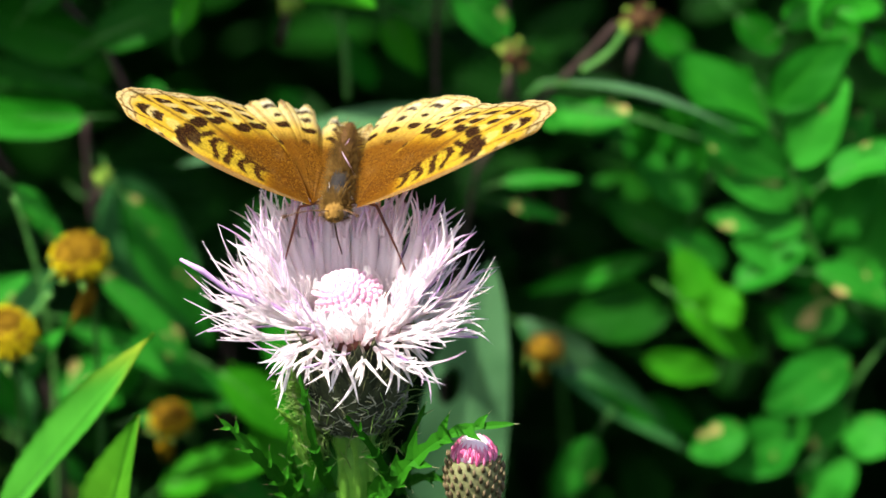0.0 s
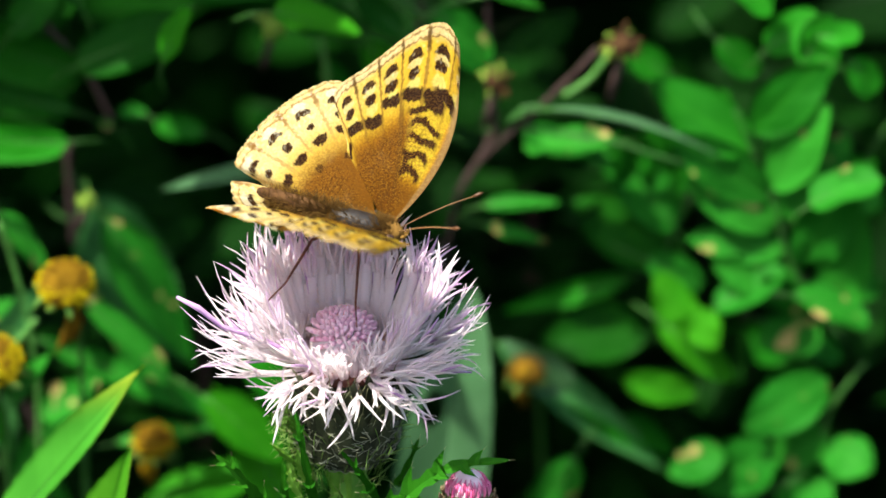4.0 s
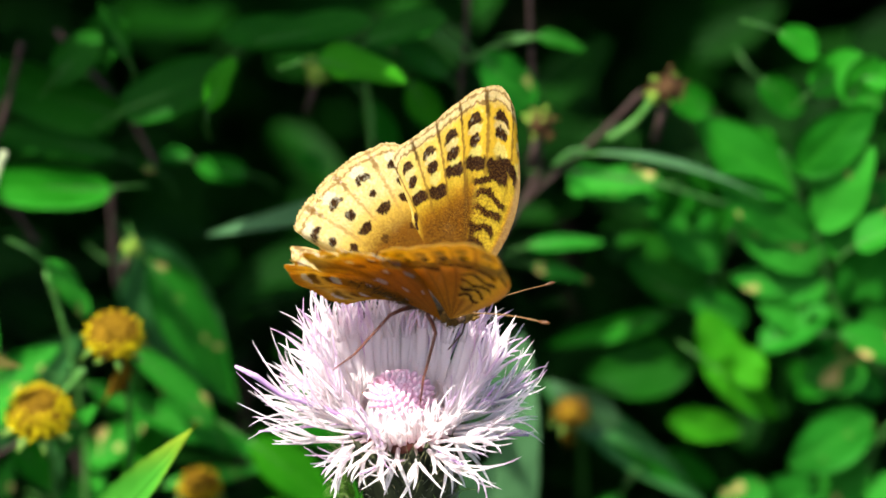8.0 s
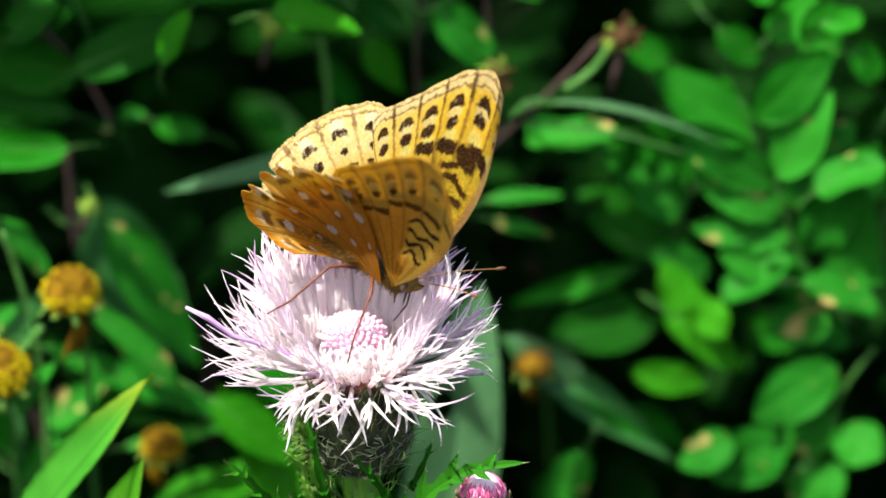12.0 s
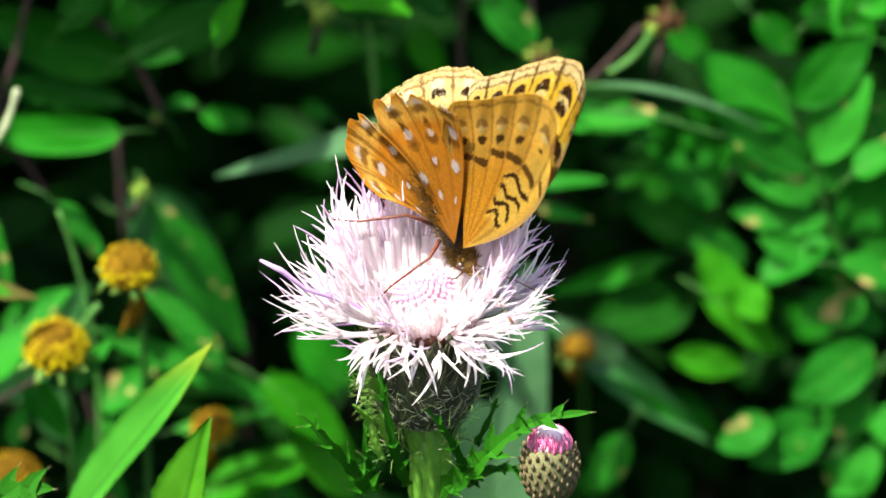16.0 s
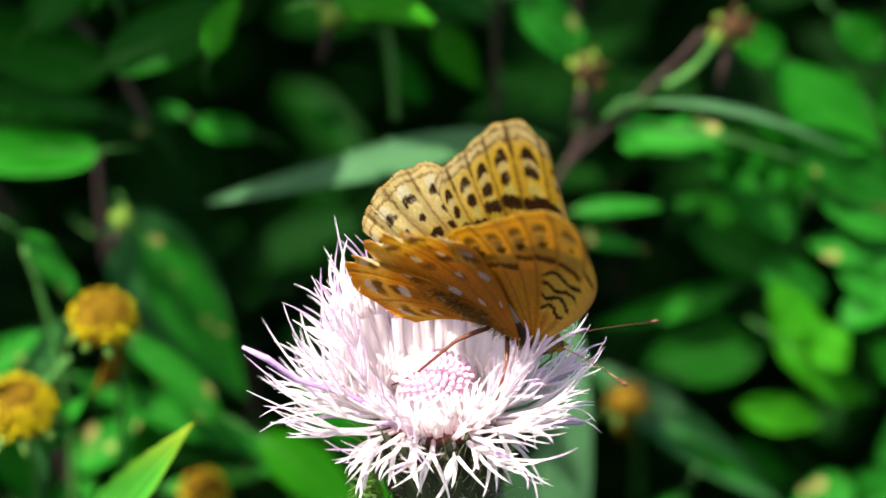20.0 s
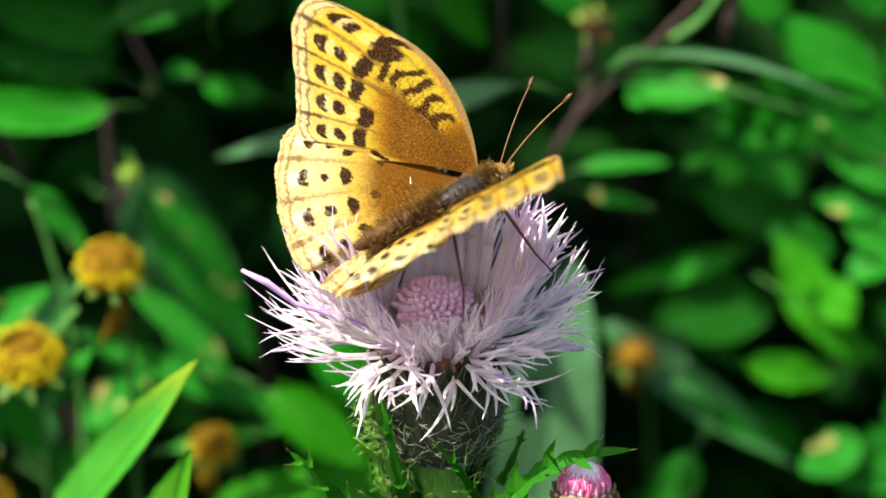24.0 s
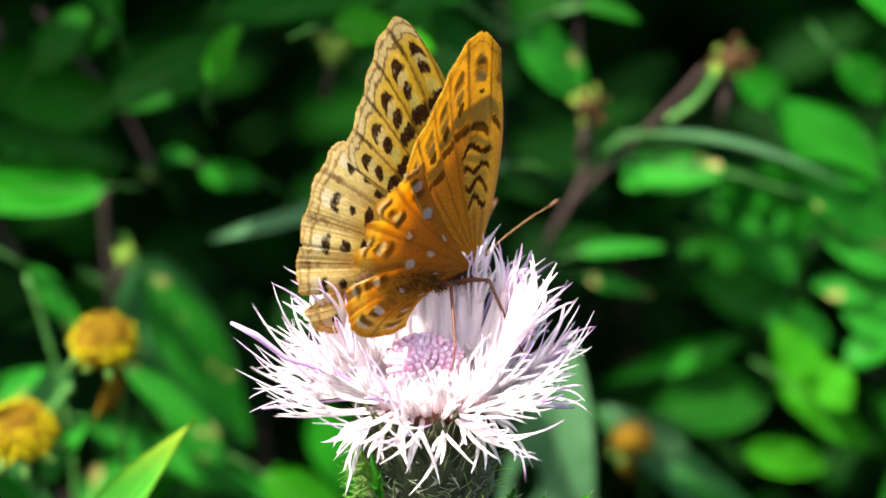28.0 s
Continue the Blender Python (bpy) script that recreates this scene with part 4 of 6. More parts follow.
def build_butterfly():
    fly = thing("butterfly", "worn orange fritillary butterfly with black spots feeding on the thistle", "butterfly")
    rng = random.Random(9)
    wings = {}
    for side, mirror in (("left", False), ("right", True)):
        torn = [(0.635, 0.020, 0.22)] if not mirror else [(0.10, 0.16, 0.10), (0.30, 0.02, 0.08), (0.40, 0.03, 0.08), (0.52, 0.035, 0.18), (0.60, 0.015, 0.06)]
        fore = wing_mesh("forewing", (10.2, 0.4), FORE_RIM, 5.2, fore_upper, fore_under, mirror, 0.006, 1 + mirror)
        hind = wing_mesh("hindwing", (8.6, 0.3), HIND_RIM, 0.0, hind_upper, hind_under, mirror, 0.012 if not mirror else 0.018, 3 + mirror, torn)
        w = part("forewing", fore, fly, "orange wing with rows of black spots")
        part("hindwing", hind, w, "pale cream-edged wing" if not mirror else "pale wing with a torn edge", Matrix.Translation((0, 0, -0.0008)))
        wings[side] = w
    # body along x, head in front
    ab = Shape().spin([(0.0004, -0.0130), (0.0009, -0.0122), (0.0013, -0.0100), (0.0015, -0.0065), (0.0014, -0.003), (0.0012, 0.0)], 14, 0.05, rng)
    turn_x = Matrix.Rotation(radians(90), 4, "Y")
    abdomen = part("abdomen", ab.mesh("abdomen", M_ABDOMEN), fly, "brown furry abdomen", Matrix.Translation((-0.001, 0, 0.0004)) @ turn_x)
    for k in range(6):
        ring = Shape().spin([(0.00138 - 0.00006 * abs(k - 3), -0.0002), (0.00152 - 0.00006 * abs(k - 3), 0.0), (0.00138 - 0.00006 * abs(k - 3), 0.0003)], 14)
        part("segment", ring.mesh("segment", M_ABDOMEN), abdomen, m=Matrix.Translation((0, 0, -0.0108 + 0.0018 * k)))
    th = Shape().spin([(0.0010, -0.0044), (0.0016, -0.0032), (0.0021, 0.0), (0.0022, 0.0028), (0.0018, 0.0048), (0.0012, 0.0060)], 16, 0.05, rng)
    thorax = part("thorax", th.mesh("thorax", M_THORAX), fly, "dark thorax with olive fur", Matrix.Translation((0.0045, 0, 0.0002)) @ turn_x)
    hd = Shape().spin([(0.0011, -0.0018), (0.0018, -0.0010), (0.0020, 0.0003), (0.0016, 0.0015), (0.0006, 0.0022)], 14, 0.06, rng)
    head = part("head", hd.mesh("head", M_FUR), fly, "brown furry head", Matrix.Translation((0.0118, 0, 0.0002)) @ turn_x)
    for s in (-1, 1):
        eye = Shape().spin([(0.0002, -0.0009), (0.0008, -0.0006), (0.00105, 0.0), (0.0008, 0.0006), (0.0002, 0.0009)], 12)
        part("eye", eye.mesh("eye", M_EYE), head, "dark shiny eye", Matrix.Translation((0.0002, s * 0.0016, 0.0002)))
        ant = Shape().tube(curve_points((0, 0, 0), (0.0115, s * 0.0056, 0.0078), (0, 0, 0.0006), 8), 0.00011, 5)
        an = part("antenna", ant.mesh("antenna", M_ANTENNA), fly, "thin orange-brown antenna", Matrix.Translation((0.0128, s * 0.0006, 0.0010)))
        club = Shape().tube([(0.0110, s * 0.0054, 0.0075), (0.0116, s * 0.0057, 0.0079), (0.0122, s * 0.0060, 0.0083), (0.0127, s * 0.0062, 0.0086)], [0.00014, 0.00034, 0.00036, 0.0001], 7)
        part("club", club.mesh("club", M_CLUB), an, "dark club")
        palp = Shape().tube([(0.0130, s * 0.0005, 0), (0.0142, s * 0.0006, 0.0004), (0.0150, s * 0.0005, 0.0012)], [0.0004, 0.0005, 0.0001], 6)
        part("palp", palp.mesh("palp", M_FUR), fly)
        for k, (x, out, back) in enumerate(((0.0062, 0.0095, 0.0045), (0.0030, 0.0100, -0.0080))):
            a = Vector((x, s * 0.0018, -0.0018))
            knee = a + Vector((back * 0.45, s * out * 0.55, 0.0003))
            ankle = knee + Vector((back * 0.35, s * out * 0.3, -0.0085))
            toe = ankle + Vector((back * 0.3, s * out * 0.15, -0.0040))
            leg = Shape().tube([a, a.lerp(knee, 0.5) + Vector((0, 0, 0.0003)), knee, knee.lerp(ankle, 0.5), ankle, toe], [0.0004, 0.0004, 0.0003, 0.00026, 0.0002, 0.00014], 6)
            part("leg", leg.mesh("leg", M_LEG), fly, "thin rusty-brown leg")
    pro = Shape().tube([(0.0132, 0, -0.0010), (0.0138, 0.0002, -0.0040), (0.0130, 0.0005, -0.0085)], [0.0002, 0.00017, 0.00012], 5)
    part("proboscis", pro.mesh("proboscis", M_CLUB), fly, "thin dark feeding tube")
    fur = Shape()
    for i in range(3600):
        a = rng.uniform(0, 6.283)
        # thickest on the collar and at the wing bases, thin on the dark back of the thorax
        x = rng.uniform(-0.012, 0.0125) if i % 3 else rng.choice((rng.uniform(0.0085, 0.0125), rng.uniform(-0.004, 0.002)))
        if 0.0035 < x < 0.0080 and abs(math.cos(a)) < 0.55 and math.sin(a) > 0 and i % 6:
            continue
        r = np.interp(x, [-0.012, -0.006, 0.0, 0.0045, 0.009, 0.0118, 0.013], [0.0009, 0.0013, 0.0014, 0.0019, 0.0018, 0.0018, 0.0008])
        p = Vector((x, r * math.cos(a), r * math.sin(a)))
        d = Vector((rng.uniform(-1.2, 0.2), math.cos(a) + rng.uniform(-0.3, 0.3), math.sin(a) + 0.1)).normalized() * rng.uniform(0.0008, 0.0026 if x < 0.003 else 0.0020)
        fur.tube([p, p + d], [0.00007, 0.00002], 3, False)
    tagged(part("fur", fur.mesh("fur", M_FUR), fly, "short olive-brown hairs"), kind="stuff")
    return fly, wings


butterfly, wings = build_butterfly()


# ---- plant builders ----
def single_leaf(name, base, tip, width, mat, face, outline, seed, label, **more):
    m, length = leaf_pose(base, tip, face)
    rng = random.Random(seed)
    opts = dict(curl=rng.uniform(0.02, 0.14), fold=rng.uniform(0.1, 0.3), sway=rng.uniform(-0.05, 0.05), wave=rng.uniform(0.02, 0.06), seed=seed)
    opts.update(more)
    lf = tagged(new(name, leaf_shape(length, width, outline, **opts).mesh(name, mat)), label, "leaf")
    lf.matrix_basis = m
    foot = Shape().tube([(0.001, 0, -0.0003), (-0.003, 0, -0.001), (-0.007, 0.001, -0.005)], [0.0002, 0.00022, 0.00025], 6)
    part("petiole", foot.mesh("petiole", M_STALK), lf)
    rib = Shape().tube([(length * k / 8, opts["sway"] * length * (k / 8) ** 2, -opts["curl"] * length * (k / 8) ** 2 - 0.0002) for k in range(9)], [0.0004 * (1 - 0.8 * k / 8) for k in range(9)], 5)
    part("midrib", rib.mesh("midrib", M_STALK), lf)
    return lf


def compound_leaf(label, rachis, radius, leaflets):
    at = Vector(rachis[0])
    plant = thing("pinnate_leaf", label, "leaf", Matrix.Translation(at))
    run = smooth_run([Vector(p) - at for p in rachis])
    sh = Shape().tube(run, [radius * (0.45 - 0.2 * k / len(run)) for k in range(len(run))], 7)
    part("rachis", sh.mesh("rachis", M_STALK), plant, "pale green stalk")
    for base, tip, width, face, mat, seed in leaflets:
        m, length = leaf_pose(base, tip, face)
        rng = random.Random(seed)
        blade = leaf_shape(length * 1.04, width * (1.26 if width < 0.0105 else 1.06), "blunt", curl=rng.uniform(0.0, 0.10), fold=rng.uniform(0.04, 0.22), sway=rng.uniform(-0.07, 0.07), wave=rng.uniform(0.03, 0.09), seed=seed, n=18, m=8)
        part("leaflet", blade.mesh("leaflet", mat), plant, m=Matrix.Translation(-at) @ m)
    return plant


def yellow_flower(at, radius, label, kind):
    rng = random.Random(int(radius * 1e6) + kind)
    head = thing("yellow_flower", label, "flower", Matrix.Translation(at) @ Matrix.Rotation(radians(18), 4, "X"))
    r = radius
    core = Shape().spin([(r * 0.35, -r * 0.55), (r * 0.75, -r * 0.35), (r * 0.92, 0), (r * 0.8, r * 0.38), (r * 0.45, r * 0.62), (r * 0.05, r * 0.7)], 18, 0.06, rng)
    disc = part("disc", core.mesh("disc", M_OCHRE), head, "brown domed middle")
    # kind 3 swaps orange for ochre and brown to paint the shade on it
    bits = [Shape().tube([(0, 0, 0), (0.0001, 0, r * 0.16), (0, 0.0001, r * s)], [r * 0.040, r * 0.050, r * 0.018], 5).mesh("floret", mat) for s, mat in ((0.18, (M_YELLOW, M_YELLOW, M_YELLOW, M_OCHRE)[kind]), (0.25, (M_YELLOW, M_YELLOW, M_AMBER, M_OCHRE)[kind]), (0.22, M_OCHRE if kind < 3 else M_BROWN))]
    for i in range(230):
        q = (i + 0.5) / 230
        a, th = i * 2.39996, math.acos(1 - 1.35 * q)
        n = Vector((math.sin(th) * math.cos(a), math.sin(th) * math.sin(a), math.cos(th) * 0.75))
        mid = q < 0.34 if kind != 1 else q < 0.15
        me = bits[2] if mid or rng.random() < (0.12 if kind < 3 else 0.4) else bits[i % 2]
        turn = n.to_track_quat("Z", "Y").to_matrix().to_4x4()
        part("floret", me, disc, m=Matrix.Translation(n * r * rng.uniform(0.74, 0.90)) @ turn @ Matrix.Rotation(rng.uniform(-0.5, 0.5), 4, "X") @ Matrix.Rotation(rng.uniform(-0.5, 0.5), 4, "Y"))
    for i in range(9):
        a = i * 0.7
        out = Vector((math.cos(a), math.sin(a), 0))
        b = Shape().tube([out * r * 0.3 + Vector((0, 0, -r * 0.5)), out * r * 0.95 + Vector((0, 0, -r * 0.42)), out * r * 1.3 + Vector((0, 0, -r * rng.uniform(0.2, 0.9)))], [r * 0.1, r * 0.14, r * 0.02], 5)
        part("bract", b.mesh("bract", M_SEPAL), head)
    if kind == 0:
        for k in range(3):
            hang = Shape().tube([(0.1 * r, -0.3 * r, -0.5 * r), ((0.1 + 0.2 * k) * r, -0.5 * r, -1.2 * r), ((-0.15 + 0.2 * k) * r, -0.5 * r, -2.1 * r), ((-0.5 + 0.2 * k) * r, -0.5 * r, (-2.9 + 0.4 * k) * r)], [0.12 * r, 0.1 * r, 0.13 * r, 0.02 * r], 5)
            part("withered_petal", hang.mesh("withered_petal", M_OCHRE), head, "hanging withered petal")
    if kind >= 2:
        for k in range(2):
            hang = Shape().tube([(-0.2 * r, -0.4 * r, -0.4 * r), ((-0.4 + 0.3 * k) * r, -0.5 * r, -1.2 * r), ((-0.3 + 0.3 * k) * r, -0.5 * r, -2.2 * r)], [0.2 * r, 0.24 * r, 0.1 * r], 5)
            part("withered_petal", hang.mesh("withered_petal", M_AMBER if kind == 2 else M_OCHRE), head, "drooping orange petal")
    st = Shape().tube([(0, 0, -0.5 * r), (0.002, 0.006 if kind < 2 else 0.02, -2.2 * r), (0.004, 0.02 if kind < 2 else 0.06, -0.2 if kind < 2 else -0.06), (0.0, 0.06 if kind < 2 else 0.16, -Vector(at).z)], [0.0006, 0.0006, 0.0009, 0.0018], 7)
    part("stem", st.mesh("stem", M_STALK), head, m=Matrix.Rotation(radians(-18), 4, "X"))


def dry_head(at, radius, label):
    rng = random.Random(int(radius * 1e7))
    r = radius
    head = thing("seed_head", label, "seed head", Matrix.Translation(at))
    bud = "bud" in label
    core = Shape().spin([(r * 0.2, -r * 0.5), (r * 0.5, -r * 0.3), (r * 0.6, 0), (r * 0.45, r * 0.35), (r * 0.1, r * 0.5)], 12, 0.15, rng)
    part("core", core.mesh("core", M_DRYSEPAL if bud else M_BROWN), head)
    for i in range(26):
        n = Vector((rng.gauss(0, 1), rng.gauss(0, 1), rng.gauss(0, 1) + (0.2 if i % 2 else -0.4))).normalized()
        long = rng.uniform(0.7, 1.15) * r
        mat = M_DRYSEPAL if (i % 2 == 0 or bud) else M_BROWN
        s = Shape().tube([n * r * 0.3, n * long * 0.7 + Vector((0, 0, r * 0.1)), n * long], [r * 0.09, r * 0.11, r * 0.02], 5)
        part("sepal" if mat is M_DRYSEPAL else "dry_floret", s.mesh("sepal", mat), head)
    st = Shape().tube([(0, 0, -r * 0.4), (-0.002, 0.002, -r * 2.5)], [0.0007, 0.0009], 6)
    part("stem", st.mesh("stem", M_DARKSTEM), head)


def stalk(points, radius, mat, label):
    at = Vector(points[0])
    pts = [Vector(p) - at for p in points]
    fine = smooth_run(pts)
    ob = tagged(new("stalk", Shape().tube(fine, [radius * (1 + 0.25 * math.sin(i * 1.7) * 0.5) for i in range(len(fine))], 8).mesh("stalk", mat)), label, "stem")
    ob.matrix_basis = Matrix.Translation(at)


def thorny_leaf(points, width, seed, lobes, tip_mat, label=""):
    """A narrow thistle leaf: a keeled blade with pointed side lobes that end in spines."""
    rng = random.Random(seed)
    at = Vector(points[0])
    run = smooth_run([Vector(p) - at for p in points])
    n = len(run)
    face = Vector((-0.15, -0.75, 0.65)).normalized()
    sh = Shape()

    def ribbon(line, widths, lift=0.0):
        start = len(sh.v)
        for i, p in enumerate(line):
            d = (line[min(i + 1, len(line) - 1)] - line[max(i - 1, 0)]).normalized()
            side = face.cross(d).normalized()
            w = widths[i]
            for s, h in ((-1, 0.35), (0, 0.0), (1, 0.35), (0, -0.3)):
                sh.v.append(p + side * (s * w) + face * (h * w + lift))
        for i in range(len(line) - 1):
            for k in range(4):
                a, b = start + 4 * i + k, start + 4 * i + (k + 1) % 4
                sh.f.append((a, b, b + 4, a + 4))

    ribbon(run, [width * 0.5 * (1 - i / (n - 1)) ** 0.6 * (0.75 + 0.25 * math.sin(i * 2.1 + seed)) + 0.0001 for i in range(n)])
    ends = []
    for k in range(lobes):
        for sgn in (-1, 1):
            if rng.random() < 0.12:
                continue
            q = (k + 0.6 + rng.uniform(-0.2, 0.2)) / (lobes + 0.4)
            i = min(int(q * (n - 1)), n - 2)
            p = run[i]
            d = (run[i + 1] - run[i]).normalized()
            side = face.cross(d).normalized() * sgn
            long = width * rng.uniform(0.7, 1.25) * (1 - 0.55 * q)
            go = (side + d * rng.uniform(0.3, 0.8) + face * rng.uniform(-0.1, 0.5)).normalized()
            line = [p, p + go * long * 0.5, p + go * long + d * long * 0.25]
            ribbon(line, [width * 0.30 * (1 - 0.4 * q), width * 0.20 * (1 - 0.4 * q), 0.00008], 0.0001)
            ends.append((line[2], (line[2] - line[1]).normalized()))
    if label:
        lf = tagged(new("spiny_leaf", sh.mesh("spiny_leaf", M_THORNLEAF, False)), label, "leaf")
        lf.matrix_basis = Matrix.Translation(at)
    else:
        lf = part("leaf", sh.mesh("thorny_leaf", M_THORNLEAF, False), thistle, "spiny dark green leaf", Matrix.Translation(at - HEAD))
    ends.append((run[-1], (run[-1] - run[-2]).normalized()))
    for p, d in ends:
        part("spine", Shape().tube([p - d * 0.0003, p + d * rng.uniform(0.0008, 0.0016)], [0.00010, 0.00002], 4).mesh("spine", tip_mat), lf)

# ---- leaves and flowers behind and beside the thistle ----
compound_leaf("green pinnate leaf with blunt oval leaflets", [(0.0941, 0.1080, 0.8546), (0.0863, 0.1080, 0.8646), (0.0815, 0.1080, 0.8745), (0.0787, 0.1080, 0.8854), (0.0739, 0.1080, 0.8962), (0.0706, 0.1080, 0.9043)], 0.0011, (
    ((0.0784, 0.1080, 0.8876), (0.0880, 0.1060, 0.9059), 0.0092, (-0.23, -0.71, 0.34), M_LEAFLET, 301),
    ((0.0809, 0.1080, 0.8810), (0.0932, 0.1117, 0.8968), 0.0092, (0.04, -0.93, 0.39), M_LEAFLET, 302),
    ((0.0849, 0.1080, 0.8706), (0.0934, 0.1023, 0.8931), 0.0097, (0.20, -0.90, 0.52), M_LEAFLET, 303),
    ((0.0902, 0.1080, 0.8591), (0.0975, 0.1033, 0.8832), 0.0090, (-0.10, -0.84, 0.47), M_LEAFLET, 304),
    ((0.0777, 0.1080, 0.8854), (0.0591, 0.1038, 0.9004), 0.0085, (-0.24, -0.74, 0.33), M_LEAFLET, 305),
    ((0.0802, 0.1080, 0.8800), (0.0617, 0.1063, 0.8882), 0.0077, (-0.22, -0.95, 0.39), M_LEAFLET, 306),
    ((0.0814, 0.1080, 0.8740), (0.0624, 0.1084, 0.8771), 0.0066, (-0.13, -0.72, 0.43), M_LEAFLET, 307),
    ((0.0858, 0.1080, 0.8646), (0.0679, 0.1039, 0.8722), 0.0079, (-0.29, -0.89, 0.65), M_LEAFLET, 308),
    ((0.0862, 0.1080, 0.8608), (0.0770, 0.1026, 0.8700), 0.0055, (-0.32, -0.79, 0.43), M_LEAFLET, 309),
    ((0.0896, 0.1080, 0.8563), (0.0769, 0.1075, 0.8543), 0.0074, (0.01, -0.87, 0.54), M_LEAFLET, 310),
    ((0.0739, 0.1080, 0.8957), (0.0545, 0.1102, 0.9081), 0.0101, (-0.08, -0.79, 0.62), M_LEAF, 311),
    ((0.0745, 0.1080, 0.8994), (0.0869, 0.1085, 0.9142), 0.0092, (-0.03, -0.91, 0.32), M_LEAF, 312),
))
compound_leaf("pinnate leaf with round brown-spotted leaflets", [(0.0980, 0.1000, 0.8535), (0.0919, 0.1000, 0.8441), (0.0894, 0.1000, 0.8347), (0.0843, 0.1000, 0.8269), (0.0762, 0.1000, 0.8237)], 0.0011, (
    ((0.0905, 0.1000, 0.8502), (0.0745, 0.0968, 0.8399), 0.0118, (0.17, -0.83, 0.37), M_LEAFLET, 321),
    ((0.0909, 0.1000, 0.8386), (0.0803, 0.1027, 0.8299), 0.0081, (0.17, -0.81, 0.56), M_LEAFLET, 322),
    ((0.0804, 0.1000, 0.8343), (0.0664, 0.1013, 0.8236), 0.0103, (0.13, -0.88, 0.42), M_LEAFLET, 323),
    ((0.0704, 0.1000, 0.8333), (0.0593, 0.0999, 0.8289), 0.0072, (0.13, -0.92, 0.57), M_LEAFLET, 324),
    ((0.0908, 0.1000, 0.8286), (0.0832, 0.0995, 0.8171), 0.0103, (-0.30, -0.78, 0.55), M_LEAFLET, 325),
    ((0.0914, 0.1000, 0.8353), (0.0992, 0.0950, 0.8315), 0.0088, (0.17, -0.74, 0.48), M_LEAFLET, 326),
))
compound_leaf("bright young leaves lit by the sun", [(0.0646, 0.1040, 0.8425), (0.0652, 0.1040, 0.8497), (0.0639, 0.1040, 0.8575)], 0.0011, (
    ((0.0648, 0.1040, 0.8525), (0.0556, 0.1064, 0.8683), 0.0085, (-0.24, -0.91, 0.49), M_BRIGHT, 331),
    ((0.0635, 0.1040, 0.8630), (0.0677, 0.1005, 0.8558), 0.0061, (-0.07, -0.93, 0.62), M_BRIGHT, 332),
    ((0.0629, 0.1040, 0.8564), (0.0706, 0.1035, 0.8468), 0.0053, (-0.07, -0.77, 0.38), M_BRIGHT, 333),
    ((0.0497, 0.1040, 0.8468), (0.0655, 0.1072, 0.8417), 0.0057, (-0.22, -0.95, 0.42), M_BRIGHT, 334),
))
compound_leaf("dull pinnate leaf with broad leaflets in the shade", [(0.0631, 0.1220, 0.8799), (0.0588, 0.1220, 0.8700), (0.0556, 0.1220, 0.8590), (0.0542, 0.1220, 0.8456)], 0.0011, (
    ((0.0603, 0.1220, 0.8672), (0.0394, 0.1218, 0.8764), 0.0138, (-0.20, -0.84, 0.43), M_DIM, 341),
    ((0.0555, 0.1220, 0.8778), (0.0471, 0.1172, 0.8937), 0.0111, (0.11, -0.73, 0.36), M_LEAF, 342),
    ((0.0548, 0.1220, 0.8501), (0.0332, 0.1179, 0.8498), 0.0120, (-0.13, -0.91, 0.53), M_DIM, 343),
    ((0.0601, 0.1220, 0.8799), (0.0545, 0.1198, 0.8946), 0.0101, (0.19, -0.90, 0.57), M_LEAF, 344),
    ((0.0612, 0.1220, 0.8886), (0.0694, 0.1237, 0.9008), 0.0101, (-0.18, -0.95, 0.57), M_LEAF, 345),
))
single_leaf("leaf", (0.0513, 0.1300, 0.8581), (0.0245, 0.1300, 0.8489), 0.0057, M_LEAF, (0.1, -0.9, 0.4), "lance", 351, "dark narrow leaf in the shade")
single_leaf("leaf", (0.0404, 0.1000, 0.8313), (0.0329, 0.1000, 0.8162), 0.0085, M_LEAFLET, (0.1, -0.8, 0.5), "blunt", 352, "round green leaf with a brown spot")
single_leaf("leaf", (0.0239, 0.1050, 0.8542), (0.0592, 0.1050, 0.8252), 0.0101, M_DULL, (-0.1, -0.6, 0.8), "lance", 353, "broad grey-green leaf that points down")
single_leaf("leaf", (0.0281, 0.1120, 0.8973), (0.0472, 0.1120, 0.8920), 0.0072, M_LEAFLET, (-0.2, -0.5, 0.85), "ovate", 354, "green leaf with a pointed tip")
single_leaf("leaf", (0.0913, 0.1240, 0.9078), (0.0815, 0.1240, 0.9123), 0.0083, M_LEAF, (0.0, -0.8, 0.5), "ovate", 355, "dull green leaf at the top of the weeds")
single_leaf("leaf", (0.0981, 0.1180, 0.8909), (0.0944, 0.1180, 0.8812), 0.0074, M_LEAF, (0.0, -0.8, 0.5), "ovate", 356, "dull green leaf beside the pinnate leaf")
single_leaf("leaf", (0.0845, 0.1280, 0.8423), (0.0704, 0.1280, 0.8470), 0.0083, M_LEAF, (0.1, -0.9, 0.3), "blunt", 357, "dark green leaf in the shade of the weeds")
single_leaf("leaf", (0.0497, 0.1250, 0.8283), (0.0617, 0.1250, 0.8201), 0.0065, M_LEAF, (0.1, -0.9, 0.3), "ovate", 358, "dark green leaf in the shade of the weeds")
single_leaf("leaf", (0.0330, 0.1000, 0.9070), (0.0690, 0.1000, 0.9066), 0.0026, M_GREY, (-0.1000, -0.4000, 0.9000), "lance", 138, "long narrow grey-green leaf that arches over", curl=0.36, sway=0.0, fold=0.5)
